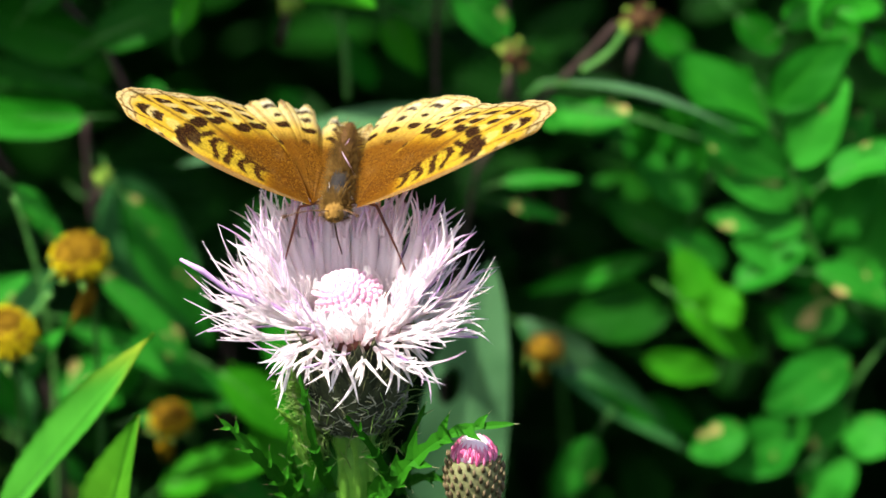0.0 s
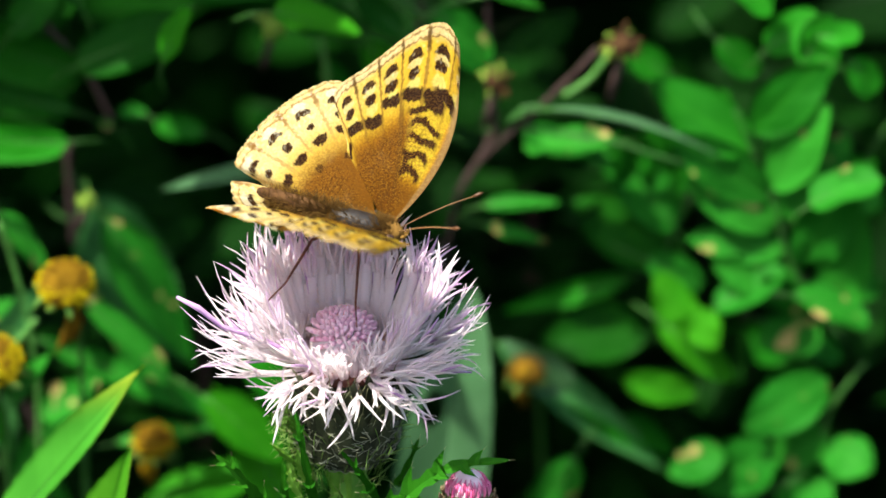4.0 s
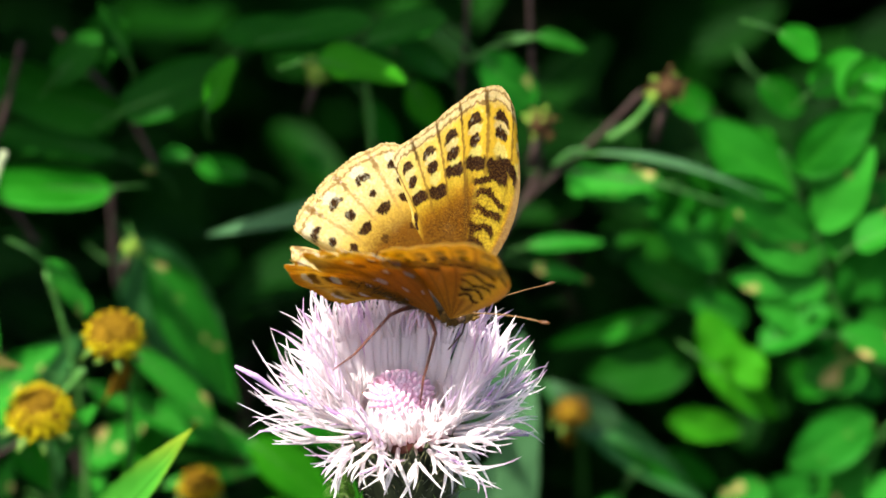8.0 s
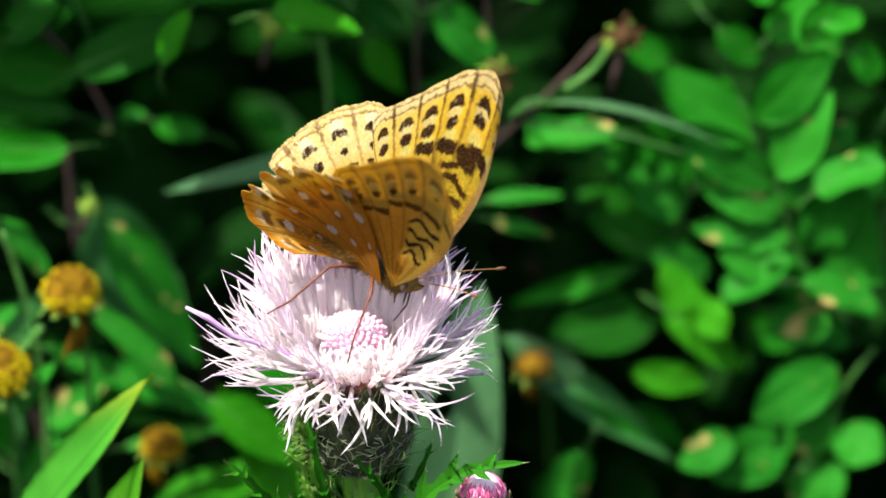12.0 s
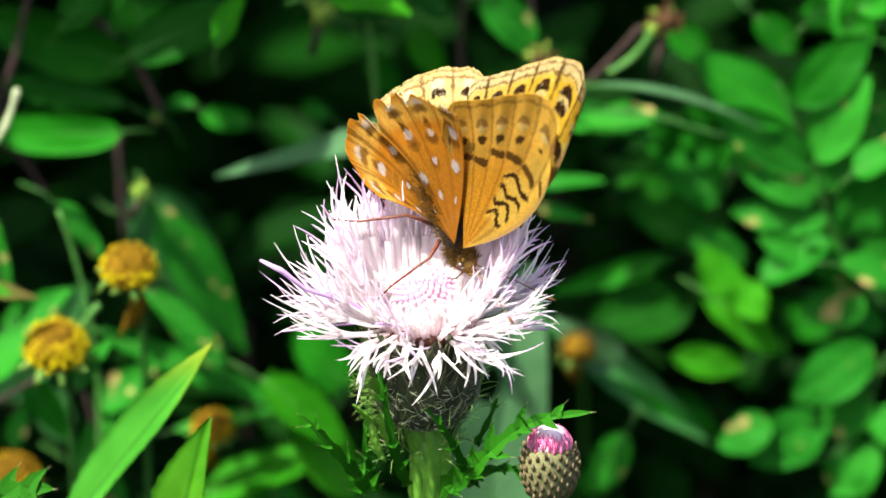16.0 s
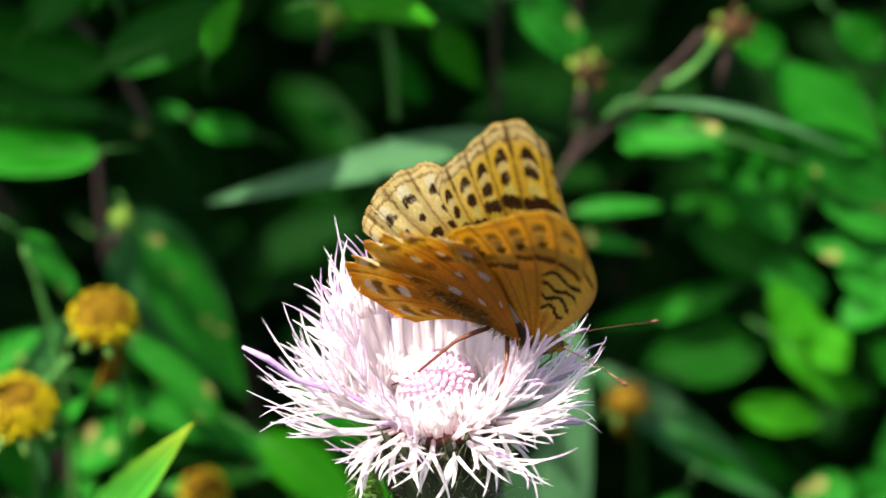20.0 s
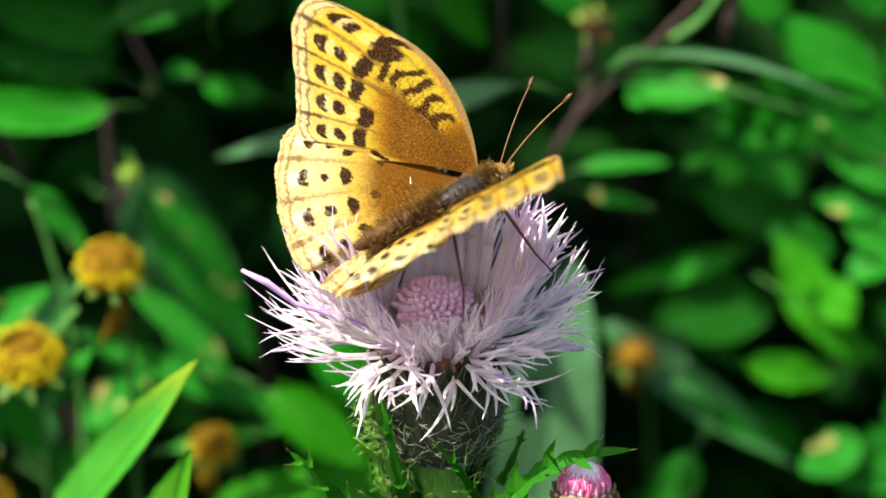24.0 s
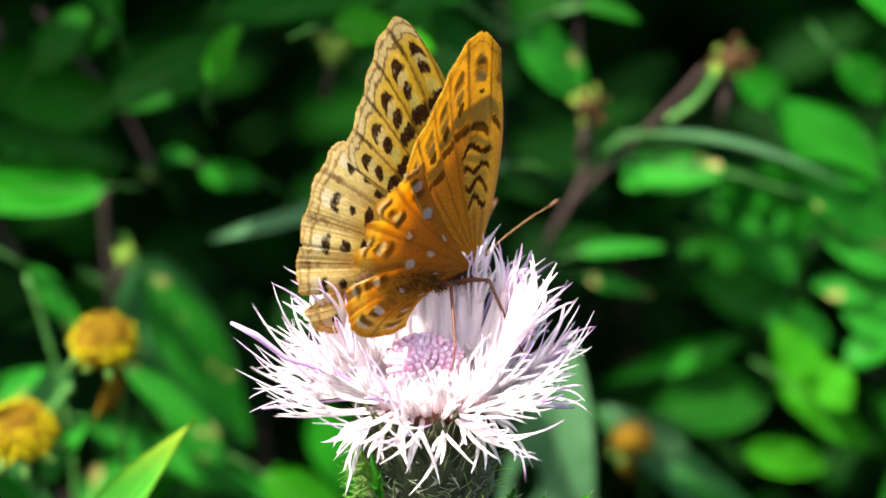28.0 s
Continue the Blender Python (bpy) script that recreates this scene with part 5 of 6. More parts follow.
single_leaf("leaf", (0.0471, 0.1100, 0.8966), (0.0287, 0.1100, 0.8949), 0.0075, M_LEAFLET, (-0.2000, -0.5000, 0.8500), "oval", 139, "pale green oval leaf with a thin stalk")
single_leaf("leaf", (0.0205, 0.1120, 0.8810), (0.0367, 0.1120, 0.8834), 0.0045, M_LEAFLET, (-0.2000, -0.5000, 0.8500), "lance", 140, "narrow green leaf behind the flower")
single_leaf("leaf", (0.0219, 0.1140, 0.8758), (0.0339, 0.1140, 0.8723), 0.0034, M_LEAFLET, (0.0000, -0.7500, 0.6500), "lance", 141, "narrow green leaf behind the flower")
single_leaf("leaf", (0.0109, 0.1120, 0.9227), (0.0219, 0.1120, 0.9110), 0.0093, M_LEAFLET, (0.0000, -0.7500, 0.6500), "oval", 142, "pale green oval leaf hanging from a stem")
single_leaf("leaf", (0.0220, 0.1120, 0.9269), (0.0323, 0.1120, 0.9247), 0.0041, M_DIM, (-0.2000, -0.5000, 0.8500), "ovate", 143, "small pointed green leaf")
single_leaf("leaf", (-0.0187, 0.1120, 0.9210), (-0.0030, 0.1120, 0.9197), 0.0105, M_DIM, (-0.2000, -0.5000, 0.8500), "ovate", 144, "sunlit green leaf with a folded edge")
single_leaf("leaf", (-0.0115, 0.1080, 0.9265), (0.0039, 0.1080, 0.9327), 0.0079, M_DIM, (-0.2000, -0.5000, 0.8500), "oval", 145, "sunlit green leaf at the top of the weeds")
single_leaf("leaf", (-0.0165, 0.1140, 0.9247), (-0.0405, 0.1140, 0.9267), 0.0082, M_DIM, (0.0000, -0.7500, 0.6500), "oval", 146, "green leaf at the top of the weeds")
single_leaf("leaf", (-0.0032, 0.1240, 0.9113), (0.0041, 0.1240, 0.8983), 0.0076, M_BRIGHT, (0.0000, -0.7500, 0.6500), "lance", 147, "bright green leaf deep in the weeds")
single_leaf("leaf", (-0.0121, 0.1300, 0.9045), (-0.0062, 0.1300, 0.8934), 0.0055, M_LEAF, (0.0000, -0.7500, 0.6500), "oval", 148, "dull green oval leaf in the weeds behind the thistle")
single_leaf("leaf", (-0.0602, 0.1080, 0.9108), (-0.0384, 0.1080, 0.9216), 0.0113, M_DIM, (0.0000, -0.7500, 0.6500), "oval", 149, "large green leaf, darkened for shade, with a sunlit tip")
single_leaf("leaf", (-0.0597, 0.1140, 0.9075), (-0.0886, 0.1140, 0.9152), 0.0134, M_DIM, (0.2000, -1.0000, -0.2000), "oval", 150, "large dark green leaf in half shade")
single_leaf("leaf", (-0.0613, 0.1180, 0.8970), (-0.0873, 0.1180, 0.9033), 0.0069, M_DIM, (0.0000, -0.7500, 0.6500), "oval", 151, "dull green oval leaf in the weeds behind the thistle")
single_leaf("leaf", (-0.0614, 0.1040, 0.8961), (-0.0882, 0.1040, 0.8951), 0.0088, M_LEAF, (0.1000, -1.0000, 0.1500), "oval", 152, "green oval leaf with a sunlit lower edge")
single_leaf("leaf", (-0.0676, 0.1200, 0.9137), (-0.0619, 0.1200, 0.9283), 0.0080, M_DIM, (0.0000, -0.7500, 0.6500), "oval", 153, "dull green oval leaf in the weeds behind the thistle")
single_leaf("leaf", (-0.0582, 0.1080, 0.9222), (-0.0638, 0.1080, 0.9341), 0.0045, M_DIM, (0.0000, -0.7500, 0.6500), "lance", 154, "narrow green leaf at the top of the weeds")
single_leaf("leaf", (-0.0472, 0.1200, 0.8958), (-0.0529, 0.1200, 0.8969), 0.0039, M_LEAFLET, (-0.2000, -0.5000, 0.8500), "oval", 155, "small green leaf deep in the weeds")
single_leaf("leaf", (-0.0359, 0.1260, 0.8897), (-0.0462, 0.1260, 0.8914), 0.0052, M_LEAF, (0.0000, -0.7500, 0.6500), "oval", 156, "dull green oval leaf in the weeds behind the thistle")
single_leaf("leaf", (-0.0199, 0.1300, 0.8895), (-0.0257, 0.1300, 0.8919), 0.0046, M_LEAF, (-0.2000, -0.5000, 0.8500), "oval", 157, "dull green oval leaf in the weeds behind the thistle")
single_leaf("leaf", (-0.0540, 0.1200, 0.8932), (-0.0563, 0.1200, 0.8944), 0.0027, M_LEAFLET, (-0.2000, -0.5000, 0.8500), "oval", 158, "small green leaf deep in the weeds")
single_leaf("leaf", (-0.0620, 0.1200, 0.8720), (-0.0448, 0.1200, 0.8673), 0.0092, M_LEAF, (0.1000, -1.0000, 0.1500), "lance", 159, "dull green oval leaf in the weeds behind the thistle")
single_leaf("leaf", (0.0098, 0.0980, 0.9022), (-0.0429, 0.0980, 0.8887), 0.0082, M_GREY, (-0.2000, -0.5000, 0.8500), "lance", 160, "long toothed grey-green leaf behind the butterfly", teeth=16, tooth=0.10)
single_leaf("leaf", (-0.0744, 0.0920, 0.8859), (-0.0649, 0.0920, 0.8745), 0.0062, M_LEAFLET, (-0.1000, -0.3000, 0.9500), "oval", 161, "pale sunlit green leaf curving down")
single_leaf("leaf", (-0.0841, 0.0880, 0.8650), (-0.0877, 0.0880, 0.8880), 0.0038, M_LEAFLET, (0.0000, -0.7500, 0.6500), "lance", 162, "narrow upright green leaf")
single_leaf("leaf", (-0.0547, 0.1060, 0.8795), (-0.0364, 0.1060, 0.8461), 0.0124, M_LEAFLET, (-0.2000, -0.5000, 0.8500), "lance", 163, "broad dull grey-green leaf in half shade")
single_leaf("leaf", (-0.0681, 0.1000, 0.8550), (-0.0260, 0.1000, 0.8352), 0.0074, M_LEAFLET, (-0.2000, -0.5000, 0.8500), "lance", 164, "long green leaf slanting down behind the thistle")
single_leaf("leaf", (-0.0569, 0.0860, 0.8693), (-0.0424, 0.0860, 0.8566), 0.0066, M_LEAFLET, (-0.2000, -0.5000, 0.8500), "lance", 165, "pale green leaf under the yellow flower")
single_leaf("leaf", (-0.0856, 0.0900, 0.8591), (-0.0716, 0.0900, 0.8682), 0.0071, M_LEAFLET, (0.0000, -0.7500, 0.6500), "ovate", 166, "green pointed leaf beside the yellow flowers")
single_leaf("leaf", (-0.0943, 0.0840, 0.8500), (-0.0780, 0.0840, 0.8614), 0.0111, M_LEAFLET, (-0.2000, -0.5000, 0.8500), "ovate", 167, "broad pale green leaf beside the yellow flowers")
single_leaf("leaf", (-0.0708, 0.0700, 0.8546), (-0.0638, 0.0700, 0.8656), 0.0059, M_LEAFLET, (-0.2000, -0.5000, 0.8500), "ovate", 168, "small green leaf under the yellow flower")
single_leaf("leaf", (-0.0812, 0.0900, 0.8480), (-0.0723, 0.0900, 0.8344), 0.0067, M_LEAF, (0.0000, -0.7500, 0.6500), "ovate", 169, "dull green oval leaf in the weeds behind the thistle")
single_leaf("leaf", (-0.0523, 0.1040, 0.8468), (-0.0626, 0.1040, 0.8340), 0.0101, M_LEAF, (0.1000, -1.0000, 0.1500), "oval", 170, "dull green oval leaf in the weeds behind the thistle")
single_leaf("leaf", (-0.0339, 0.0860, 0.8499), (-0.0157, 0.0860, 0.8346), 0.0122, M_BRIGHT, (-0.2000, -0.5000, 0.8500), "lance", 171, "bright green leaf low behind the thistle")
single_leaf("leaf", (-0.0520, 0.0940, 0.8352), (-0.0305, 0.0940, 0.8393), 0.0045, M_LEAFLET, (0.0000, -0.7500, 0.6500), "lance", 172, "narrow green leaf low in the weeds")
single_leaf("leaf", (-0.0725, 0.0940, 0.8261), (-0.0634, 0.0940, 0.8388), 0.0067, M_LEAFLET, (0.0000, -0.7500, 0.6500), "oval", 173, "dull green oval leaf in the weeds behind the thistle")
single_leaf("leaf", (-0.0846, 0.0880, 0.8339), (-0.0823, 0.0880, 0.8440), 0.0055, M_LEAFLET, (0.0000, -0.7500, 0.6500), "lance", 174, "dull green oval leaf in the weeds behind the thistle")
single_leaf("leaf", (-0.0168, 0.1120, 0.8359), (-0.0262, 0.1120, 0.8510), 0.0102, M_LEAF, (0.1000, -1.0000, 0.1500), "oval", 175, "dull green oval leaf in the weeds behind the thistle")
single_leaf("leaf", (-0.0151, 0.0900, 0.8210), (-0.0323, 0.0900, 0.8493), 0.0122, M_BRIGHT, (-0.2000, -0.5000, 0.8500), "lance", 176, "bright green leaf low behind the thistle")
single_leaf("leaf", (0.0597, 0.1180, 0.8744), (0.0464, 0.1180, 0.8910), 0.0112, M_LEAFLET, (0.0000, -0.7500, 0.6500), "oval", 177, "dull green leaf behind a grass-like stalk")
single_leaf("leaf", (0.0583, 0.1040, 0.8590), (0.0704, 0.1040, 0.8473), 0.0084, M_BRIGHT, (-0.2000, -0.5000, 0.8500), "ovate", 178, "bright young leaf with a pointed tip")
single_leaf("leaf", (0.0773, 0.1120, 0.8571), (0.0945, 0.1120, 0.8486), 0.0068, M_LEAFLET, (0.0000, -0.7500, 0.6500), "oval", 179, "green leaf in half shade")
single_leaf("leaf", (-0.0413, 0.0950, 0.8478), (-0.0578, 0.0950, 0.8682), 0.0078, M_LEAFLET, (-0.2000, -0.5000, 0.8500), "lance", 180, "pale green leaf beside the yellow flower")
single_leaf("leaf", (-0.0478, 0.0980, 0.8180), (-0.0248, 0.0980, 0.8290), 0.0106, M_BRIGHT, (-0.2000, -0.5000, 0.8500), "oval", 181, "green leaf low in the weeds")
single_leaf("leaf", (-0.0266, 0.1040, 0.8117), (-0.0402, 0.1040, 0.8240), 0.0090, M_LEAFLET, (0.0000, -0.7500, 0.6500), "oval", 182, "green leaf low in the weeds")
single_leaf("leaf", (-0.0674, 0.0940, 0.8403), (-0.0553, 0.0940, 0.8504), 0.0078, M_LEAFLET, (0.0000, -0.7500, 0.6500), "ovate", 183, "green leaf between the yellow flowers")
single_leaf("leaf", (-0.0728, 0.0980, 0.8259), (-0.0627, 0.0980, 0.8161), 0.0089, M_LEAFLET, (-0.2000, -0.5000, 0.8500), "oval", 184, "green leaf low in the weeds")
single_leaf("leaf", (0.0875, 0.1180, 0.8791), (0.1009, 0.1180, 0.8831), 0.0103, M_LEAFLET, (-0.2000, -0.5000, 0.8500), "oval", 185, "green leaf at the edge of the weeds")
single_leaf("leaf", (0.0890, 0.1160, 0.8653), (0.1015, 0.1160, 0.8631), 0.0102, M_LEAFLET, (-0.2000, -0.5000, 0.8500), "oval", 186, "green leaf at the edge of the weeds")
single_leaf("leaf", (0.0538, 0.1160, 0.8682), (0.0653, 0.1160, 0.8623), 0.0080, M_LEAFLET, (0.0000, -0.7500, 0.6500), "oval", 187, "green leaf in half shade")
single_leaf("leaf", (0.0854, 0.1000, 0.8877), (0.0990, 0.1000, 0.8947), 0.0110, M_LEAFLET, (-0.1000, -0.3000, 0.9500), "oval", 188, "pale green leaf at the edge of the weeds")
single_leaf("leaf", (0.0831, 0.1000, 0.8682), (0.0989, 0.1000, 0.8631), 0.0101, M_LEAFLET, (-0.1000, -0.3000, 0.9500), "oval", 189, "pale green leaf at the edge of the weeds")
single_leaf("leaf", (0.0676, 0.1040, 0.8631), (0.0814, 0.1040, 0.8713), 0.0094, M_LEAFLET, (-0.2000, -0.5000, 0.8500), "oval", 190, "green leaf beside the pinnate leaf")
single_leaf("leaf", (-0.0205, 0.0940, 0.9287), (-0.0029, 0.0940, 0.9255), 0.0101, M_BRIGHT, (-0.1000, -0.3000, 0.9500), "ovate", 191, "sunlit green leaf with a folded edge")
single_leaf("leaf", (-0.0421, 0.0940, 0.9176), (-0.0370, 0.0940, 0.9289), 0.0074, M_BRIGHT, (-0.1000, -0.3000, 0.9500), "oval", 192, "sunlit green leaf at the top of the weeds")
single_leaf("leaf", (0.0392, 0.1000, 0.8464), (0.0256, 0.1000, 0.8561), 0.0090, M_GREY, (0.2000, -1.0000, -0.2000), "ovate", 193, "dull grey-green leaf behind a spent orange flower")
single_leaf("leaf", (0.0352, 0.1040, 0.8418), (0.0563, 0.1040, 0.8307), 0.0034, M_LEAF, (0.1000, -1.0000, 0.1500), "lance", 194, "narrow grey-green leaf low in the weeds")
single_leaf("leaf", (0.0842, 0.1100, 0.9145), (0.0883, 0.1100, 0.9240), 0.0068, M_LEAF, (0.1000, -1.0000, 0.1500), "oval", 195, "small green leaf at the top of the weeds")
single_leaf("leaf", (0.0863, 0.1100, 0.9193), (0.0951, 0.1100, 0.9206), 0.0057, M_LEAF, (0.0000, -0.7500, 0.6500), "oval", 196, "small green leaf at the top of the weeds")
single_leaf("leaf", (0.0930, 0.1100, 0.9147), (0.0988, 0.1100, 0.9077), 0.0068, M_LEAF, (0.0000, -0.7500, 0.6500), "oval", 197, "small green leaf at the edge of the weeds")
single_leaf("leaf", (0.0696, 0.1080, 0.9301), (0.0776, 0.1080, 0.9255), 0.0068, M_LEAF, (-0.2000, -0.5000, 0.8500), "oval", 198, "small green leaf at the top of the weeds")
single_leaf("leaf", (0.0762, 0.1120, 0.9154), (0.0859, 0.1120, 0.9240), 0.0080, M_LEAF, (0.0000, -0.7500, 0.6500), "oval", 199, "green leaf at the top of the weeds")
single_leaf("leaf", (0.0671, 0.1240, 0.9129), (0.0754, 0.1240, 0.9057), 0.0069, M_LEAF, (0.1000, -1.0000, 0.1500), "oval", 200, "dull green oval leaf in the weeds behind the thistle")
single_leaf("leaf", (0.0575, 0.1280, 0.9038), (0.0493, 0.1280, 0.9086), 0.0069, M_LEAF, (0.1000, -1.0000, 0.1500), "oval", 201, "dull green oval leaf in the weeds behind the thistle")
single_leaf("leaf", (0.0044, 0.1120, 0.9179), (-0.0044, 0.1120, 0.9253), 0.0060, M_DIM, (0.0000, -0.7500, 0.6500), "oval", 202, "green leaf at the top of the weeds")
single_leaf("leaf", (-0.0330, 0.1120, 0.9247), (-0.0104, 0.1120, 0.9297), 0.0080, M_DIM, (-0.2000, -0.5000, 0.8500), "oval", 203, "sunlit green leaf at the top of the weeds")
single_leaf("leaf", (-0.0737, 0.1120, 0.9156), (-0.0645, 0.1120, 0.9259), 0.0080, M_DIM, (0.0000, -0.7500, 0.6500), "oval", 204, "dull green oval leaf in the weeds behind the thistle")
single_leaf("leaf", (-0.0900, 0.0600, 0.8812), (-0.0760, 0.0600, 0.8780), 0.0046, M_TIPPED, (-0.2, -0.5, 0.85), "lance", 218, "green leaf with a withered brown tip")
single_leaf("leaf", (-0.0900, 0.1050, 0.8380), (-0.0715, 0.1050, 0.8640), 0.0150, M_DULL, (-0.1, -0.8, 0.6), "ovate", 219, "broad dull green leaf behind the yellow flowers")
single_leaf("leaf", (-0.0600, 0.1200, 0.8780), (-0.0380, 0.1200, 0.8400), 0.0170, M_DULL, (0.1, -0.9, 0.4), "ovate", 220, "broad dull green leaf behind the spent flower")
single_leaf("leaf", (-0.0800, 0.1000, 0.8430), (-0.0725, 0.1000, 0.8290), 0.0085, M_DULL, (0.0, -0.8, 0.5), "ovate", 221, "dull green leaf below the yellow flowers")
single_leaf("broad_leaf", (0.0113, 0.0820, 0.8155), (0.0192, 0.0820, 0.8744), 0.0189, M_GREY, (0.0000, -0.7500, 0.6500), "strap", 205, "broad grey-green leaf with a dark hole in it", hole=(0.565, 0.74, 0.066, 0.14), n=110, m=50)
single_leaf("lance_leaf", (-0.0701, 0.0260, 0.8441), (-0.0414, 0.0260, 0.8834), 0.0112, M_LANCE, (-0.2000, -0.5000, 0.8500), "lance", 206, "bright green lance-shaped leaf with a yellow tip", teeth=14, tooth=0.05, curl=0.04, sway=0.02, fold=0.55, m=8)
single_leaf("lance_leaf", (-0.0493, 0.0100, 0.8458), (-0.0426, 0.0100, 0.8743), 0.0128, M_LANCE_RED, (-0.2000, -0.5000, 0.8500), "lance", 207, "bright green lance-shaped leaf with a reddish tip", teeth=10, tooth=0.05, curl=0.02, sway=-0.02, fold=0.55, m=8)
yellow_flower((-0.0589, 0.0680, 0.8812), 0.0056, "spent yellow composite flower with a brown middle", 0)
yellow_flower((-0.0735, 0.0640, 0.8662), 0.0063, "round yellow composite flower with brown florets", 1)
yellow_flower((0.0302, 0.0970, 0.8514), 0.0037, "spent orange flower, browned to paint its shade", 3)
yellow_flower((-0.0439, 0.0860, 0.8392), 0.0042, "small orange-yellow flower low in the weeds", 2)
yellow_flower((-0.0837, 0.0750, 0.8335), 0.0056, "spent brown flower low beside the yellow ones", 2)
dry_head((0.0478, 0.1080, 0.9176), 0.0050, "dried brown flower head with green sepals")
dry_head((0.0231, 0.1100, 0.9086), 0.0041, "dried brown flower head with yellow-green sepals")
dry_head((-0.0577, 0.1000, 0.8851), 0.0027, "small green flower bud on a thin stalk")
dry_head((-0.0212, 0.1100, 0.9194), 0.0039, "yellow-green flower bud in the weeds")
stalk([(0.0431, 0.1120, 0.9151), (0.0365, 0.1120, 0.9074), (0.0287, 0.1120, 0.8993), (0.0198, 0.1120, 0.8903), (0.0159, 0.1120, 0.8836), (0.0137, 0.1120, 0.8726), (0.0098, 0.1120, 0.8516), (0.0075, 0.1120, 0.8088), (0.0064, 0.1120, 0.7303)], 0.00057, M_DARKSTEM, "dark dry branching stem")
stalk([(0.0225, 0.1120, 0.9042), (0.0229, 0.1120, 0.8976), (0.0185, 0.1120, 0.8882), (0.0160, 0.1120, 0.8838)], 0.00057, M_DARKSTEM, "dark dry side stem")
stalk([(0.0454, 0.1090, 0.9153), (0.0416, 0.1090, 0.9098), (0.0366, 0.1090, 0.9062)], 0.00068, M_STEM, "thin green stem of the dried flower")
stalk([(0.0205, 0.1160, 0.9359), (0.0211, 0.1160, 0.9215), (0.0217, 0.1160, 0.9106), (0.0214, 0.1160, 0.8923)], 0.00057, M_DARKSTEM, "thin upright brown stem")
stalk([(0.0086, 0.1200, 0.9318), (0.0078, 0.1200, 0.9197), (0.0071, 0.1200, 0.9112), (0.0071, 0.1200, 0.8953)], 0.00057, M_DARKSTEM, "thin upright brown stem")
stalk([(-0.0003, 0.1150, 0.9276), (0.0060, 0.1150, 0.9222), (0.0088, 0.1150, 0.9202), (0.0143, 0.1150, 0.9232), (0.0223, 0.1150, 0.9253)], 0.00057, M_STALK, "thin green leaf stalk")
stalk([(0.0656, 0.1060, 0.8916), (0.0451, 0.1060, 0.8980), (0.0293, 0.1060, 0.9002)], 0.00045, M_STALK, "thin green leaf stalk")
stalk([(0.0326, 0.1040, 0.9057), (0.0290, 0.1040, 0.9053), (0.0258, 0.1040, 0.9022)], 0.00056, M_STALK, "thin green leaf stalk")
stalk([(-0.0734, 0.0840, 0.8870), (-0.0707, 0.0840, 0.8779), (-0.0680, 0.0840, 0.8646), (-0.0664, 0.0840, 0.8436), (-0.0677, 0.0840, 0.7800)], 0.00046, M_STEM, "pale green flower stem")
stalk([(-0.0654, 0.0740, 0.8710), (-0.0687, 0.0740, 0.8667), (-0.0704, 0.0740, 0.8643)], 0.00066, M_STEM, "pale green flower stem")
stalk([(-0.0629, 0.1160, 0.8911), (-0.0624, 0.1160, 0.8787), (-0.0618, 0.1160, 0.8688)], 0.00080, M_DARKSTEM, "dark dry stem in the weeds")
stalk([(-0.0795, 0.1120, 0.9239), (-0.0830, 0.1120, 0.9095), (-0.0876, 0.1120, 0.8936), (-0.0820, 0.1120, 0.8876), (-0.0775, 0.1120, 0.8802)], 0.00068, M_DARKSTEM, "thin dark stem in the weeds")
stalk([(-0.0730, 0.1160, 0.9249), (-0.0641, 0.1160, 0.9130), (-0.0584, 0.1160, 0.9058), (-0.0539, 0.1160, 0.8961)], 0.00068, M_DARKSTEM, "thin dark stem in the weeds")
stalk([(-0.0124, 0.1180, 0.9166), (-0.0111, 0.1180, 0.9081), (-0.0104, 0.1180, 0.8959)], 0.00057, M_STEM, "thin green stem in the shade")
stalk([(-0.0879, 0.0700, 0.8507), (-0.0779, 0.0700, 0.8569), (-0.0735, 0.0700, 0.8606)], 0.00054, M_DARKSTEM, "thin brown flower stem")
stalk([(-0.0701, 0.0940, 0.8438), (-0.0679, 0.0940, 0.8363), (-0.0668, 0.0940, 0.8262), (-0.0663, 0.0940, 0.7746)], 0.00078, M_DARKSTEM, "dark stem low in the weeds")
stalk([(-0.0943, 0.0850, 0.8932), (-0.0898, 0.0850, 0.8968), (-0.0865, 0.0850, 0.9002), (-0.0831, 0.0850, 0.9055), (-0.0809, 0.0850, 0.9123)], 0.00068, M_PALEGRASS, "pale curved grass blade at the edge of the weeds")
thorny_leaf([(0.0011, -0.0020, 0.8642), (0.0056, -0.0080, 0.8696), (0.0090, -0.0120, 0.8753), (0.0141, -0.0140, 0.8809), (0.0199, -0.0150, 0.8842), (0.0285, -0.0160, 0.8858)], 0.0056, 208, 5, M_SPINE)
thorny_leaf([(-0.0123, -0.0020, 0.8639), (-0.0140, -0.0060, 0.8688), (-0.0173, -0.0100, 0.8746), (-0.0208, -0.0120, 0.8800), (-0.0246, -0.0130, 0.8842)], 0.0036, 209, 5, M_BUDSCALE)
thorny_leaf([(-0.0050, -0.0025, 0.8654), (-0.0070, -0.0085, 0.8733), (-0.0082, -0.0105, 0.8802), (-0.0095, -0.0115, 0.8884), (-0.0104, -0.0105, 0.8924)], 0.0026, 210, 3, M_SPINE)
thorny_leaf([(0.0056, -0.0080, 0.8705), (0.0041, -0.0120, 0.8762), (0.0015, -0.0150, 0.8820), (-0.0018, -0.0170, 0.8874)], 0.0024, 211, 3, M_SPINE)
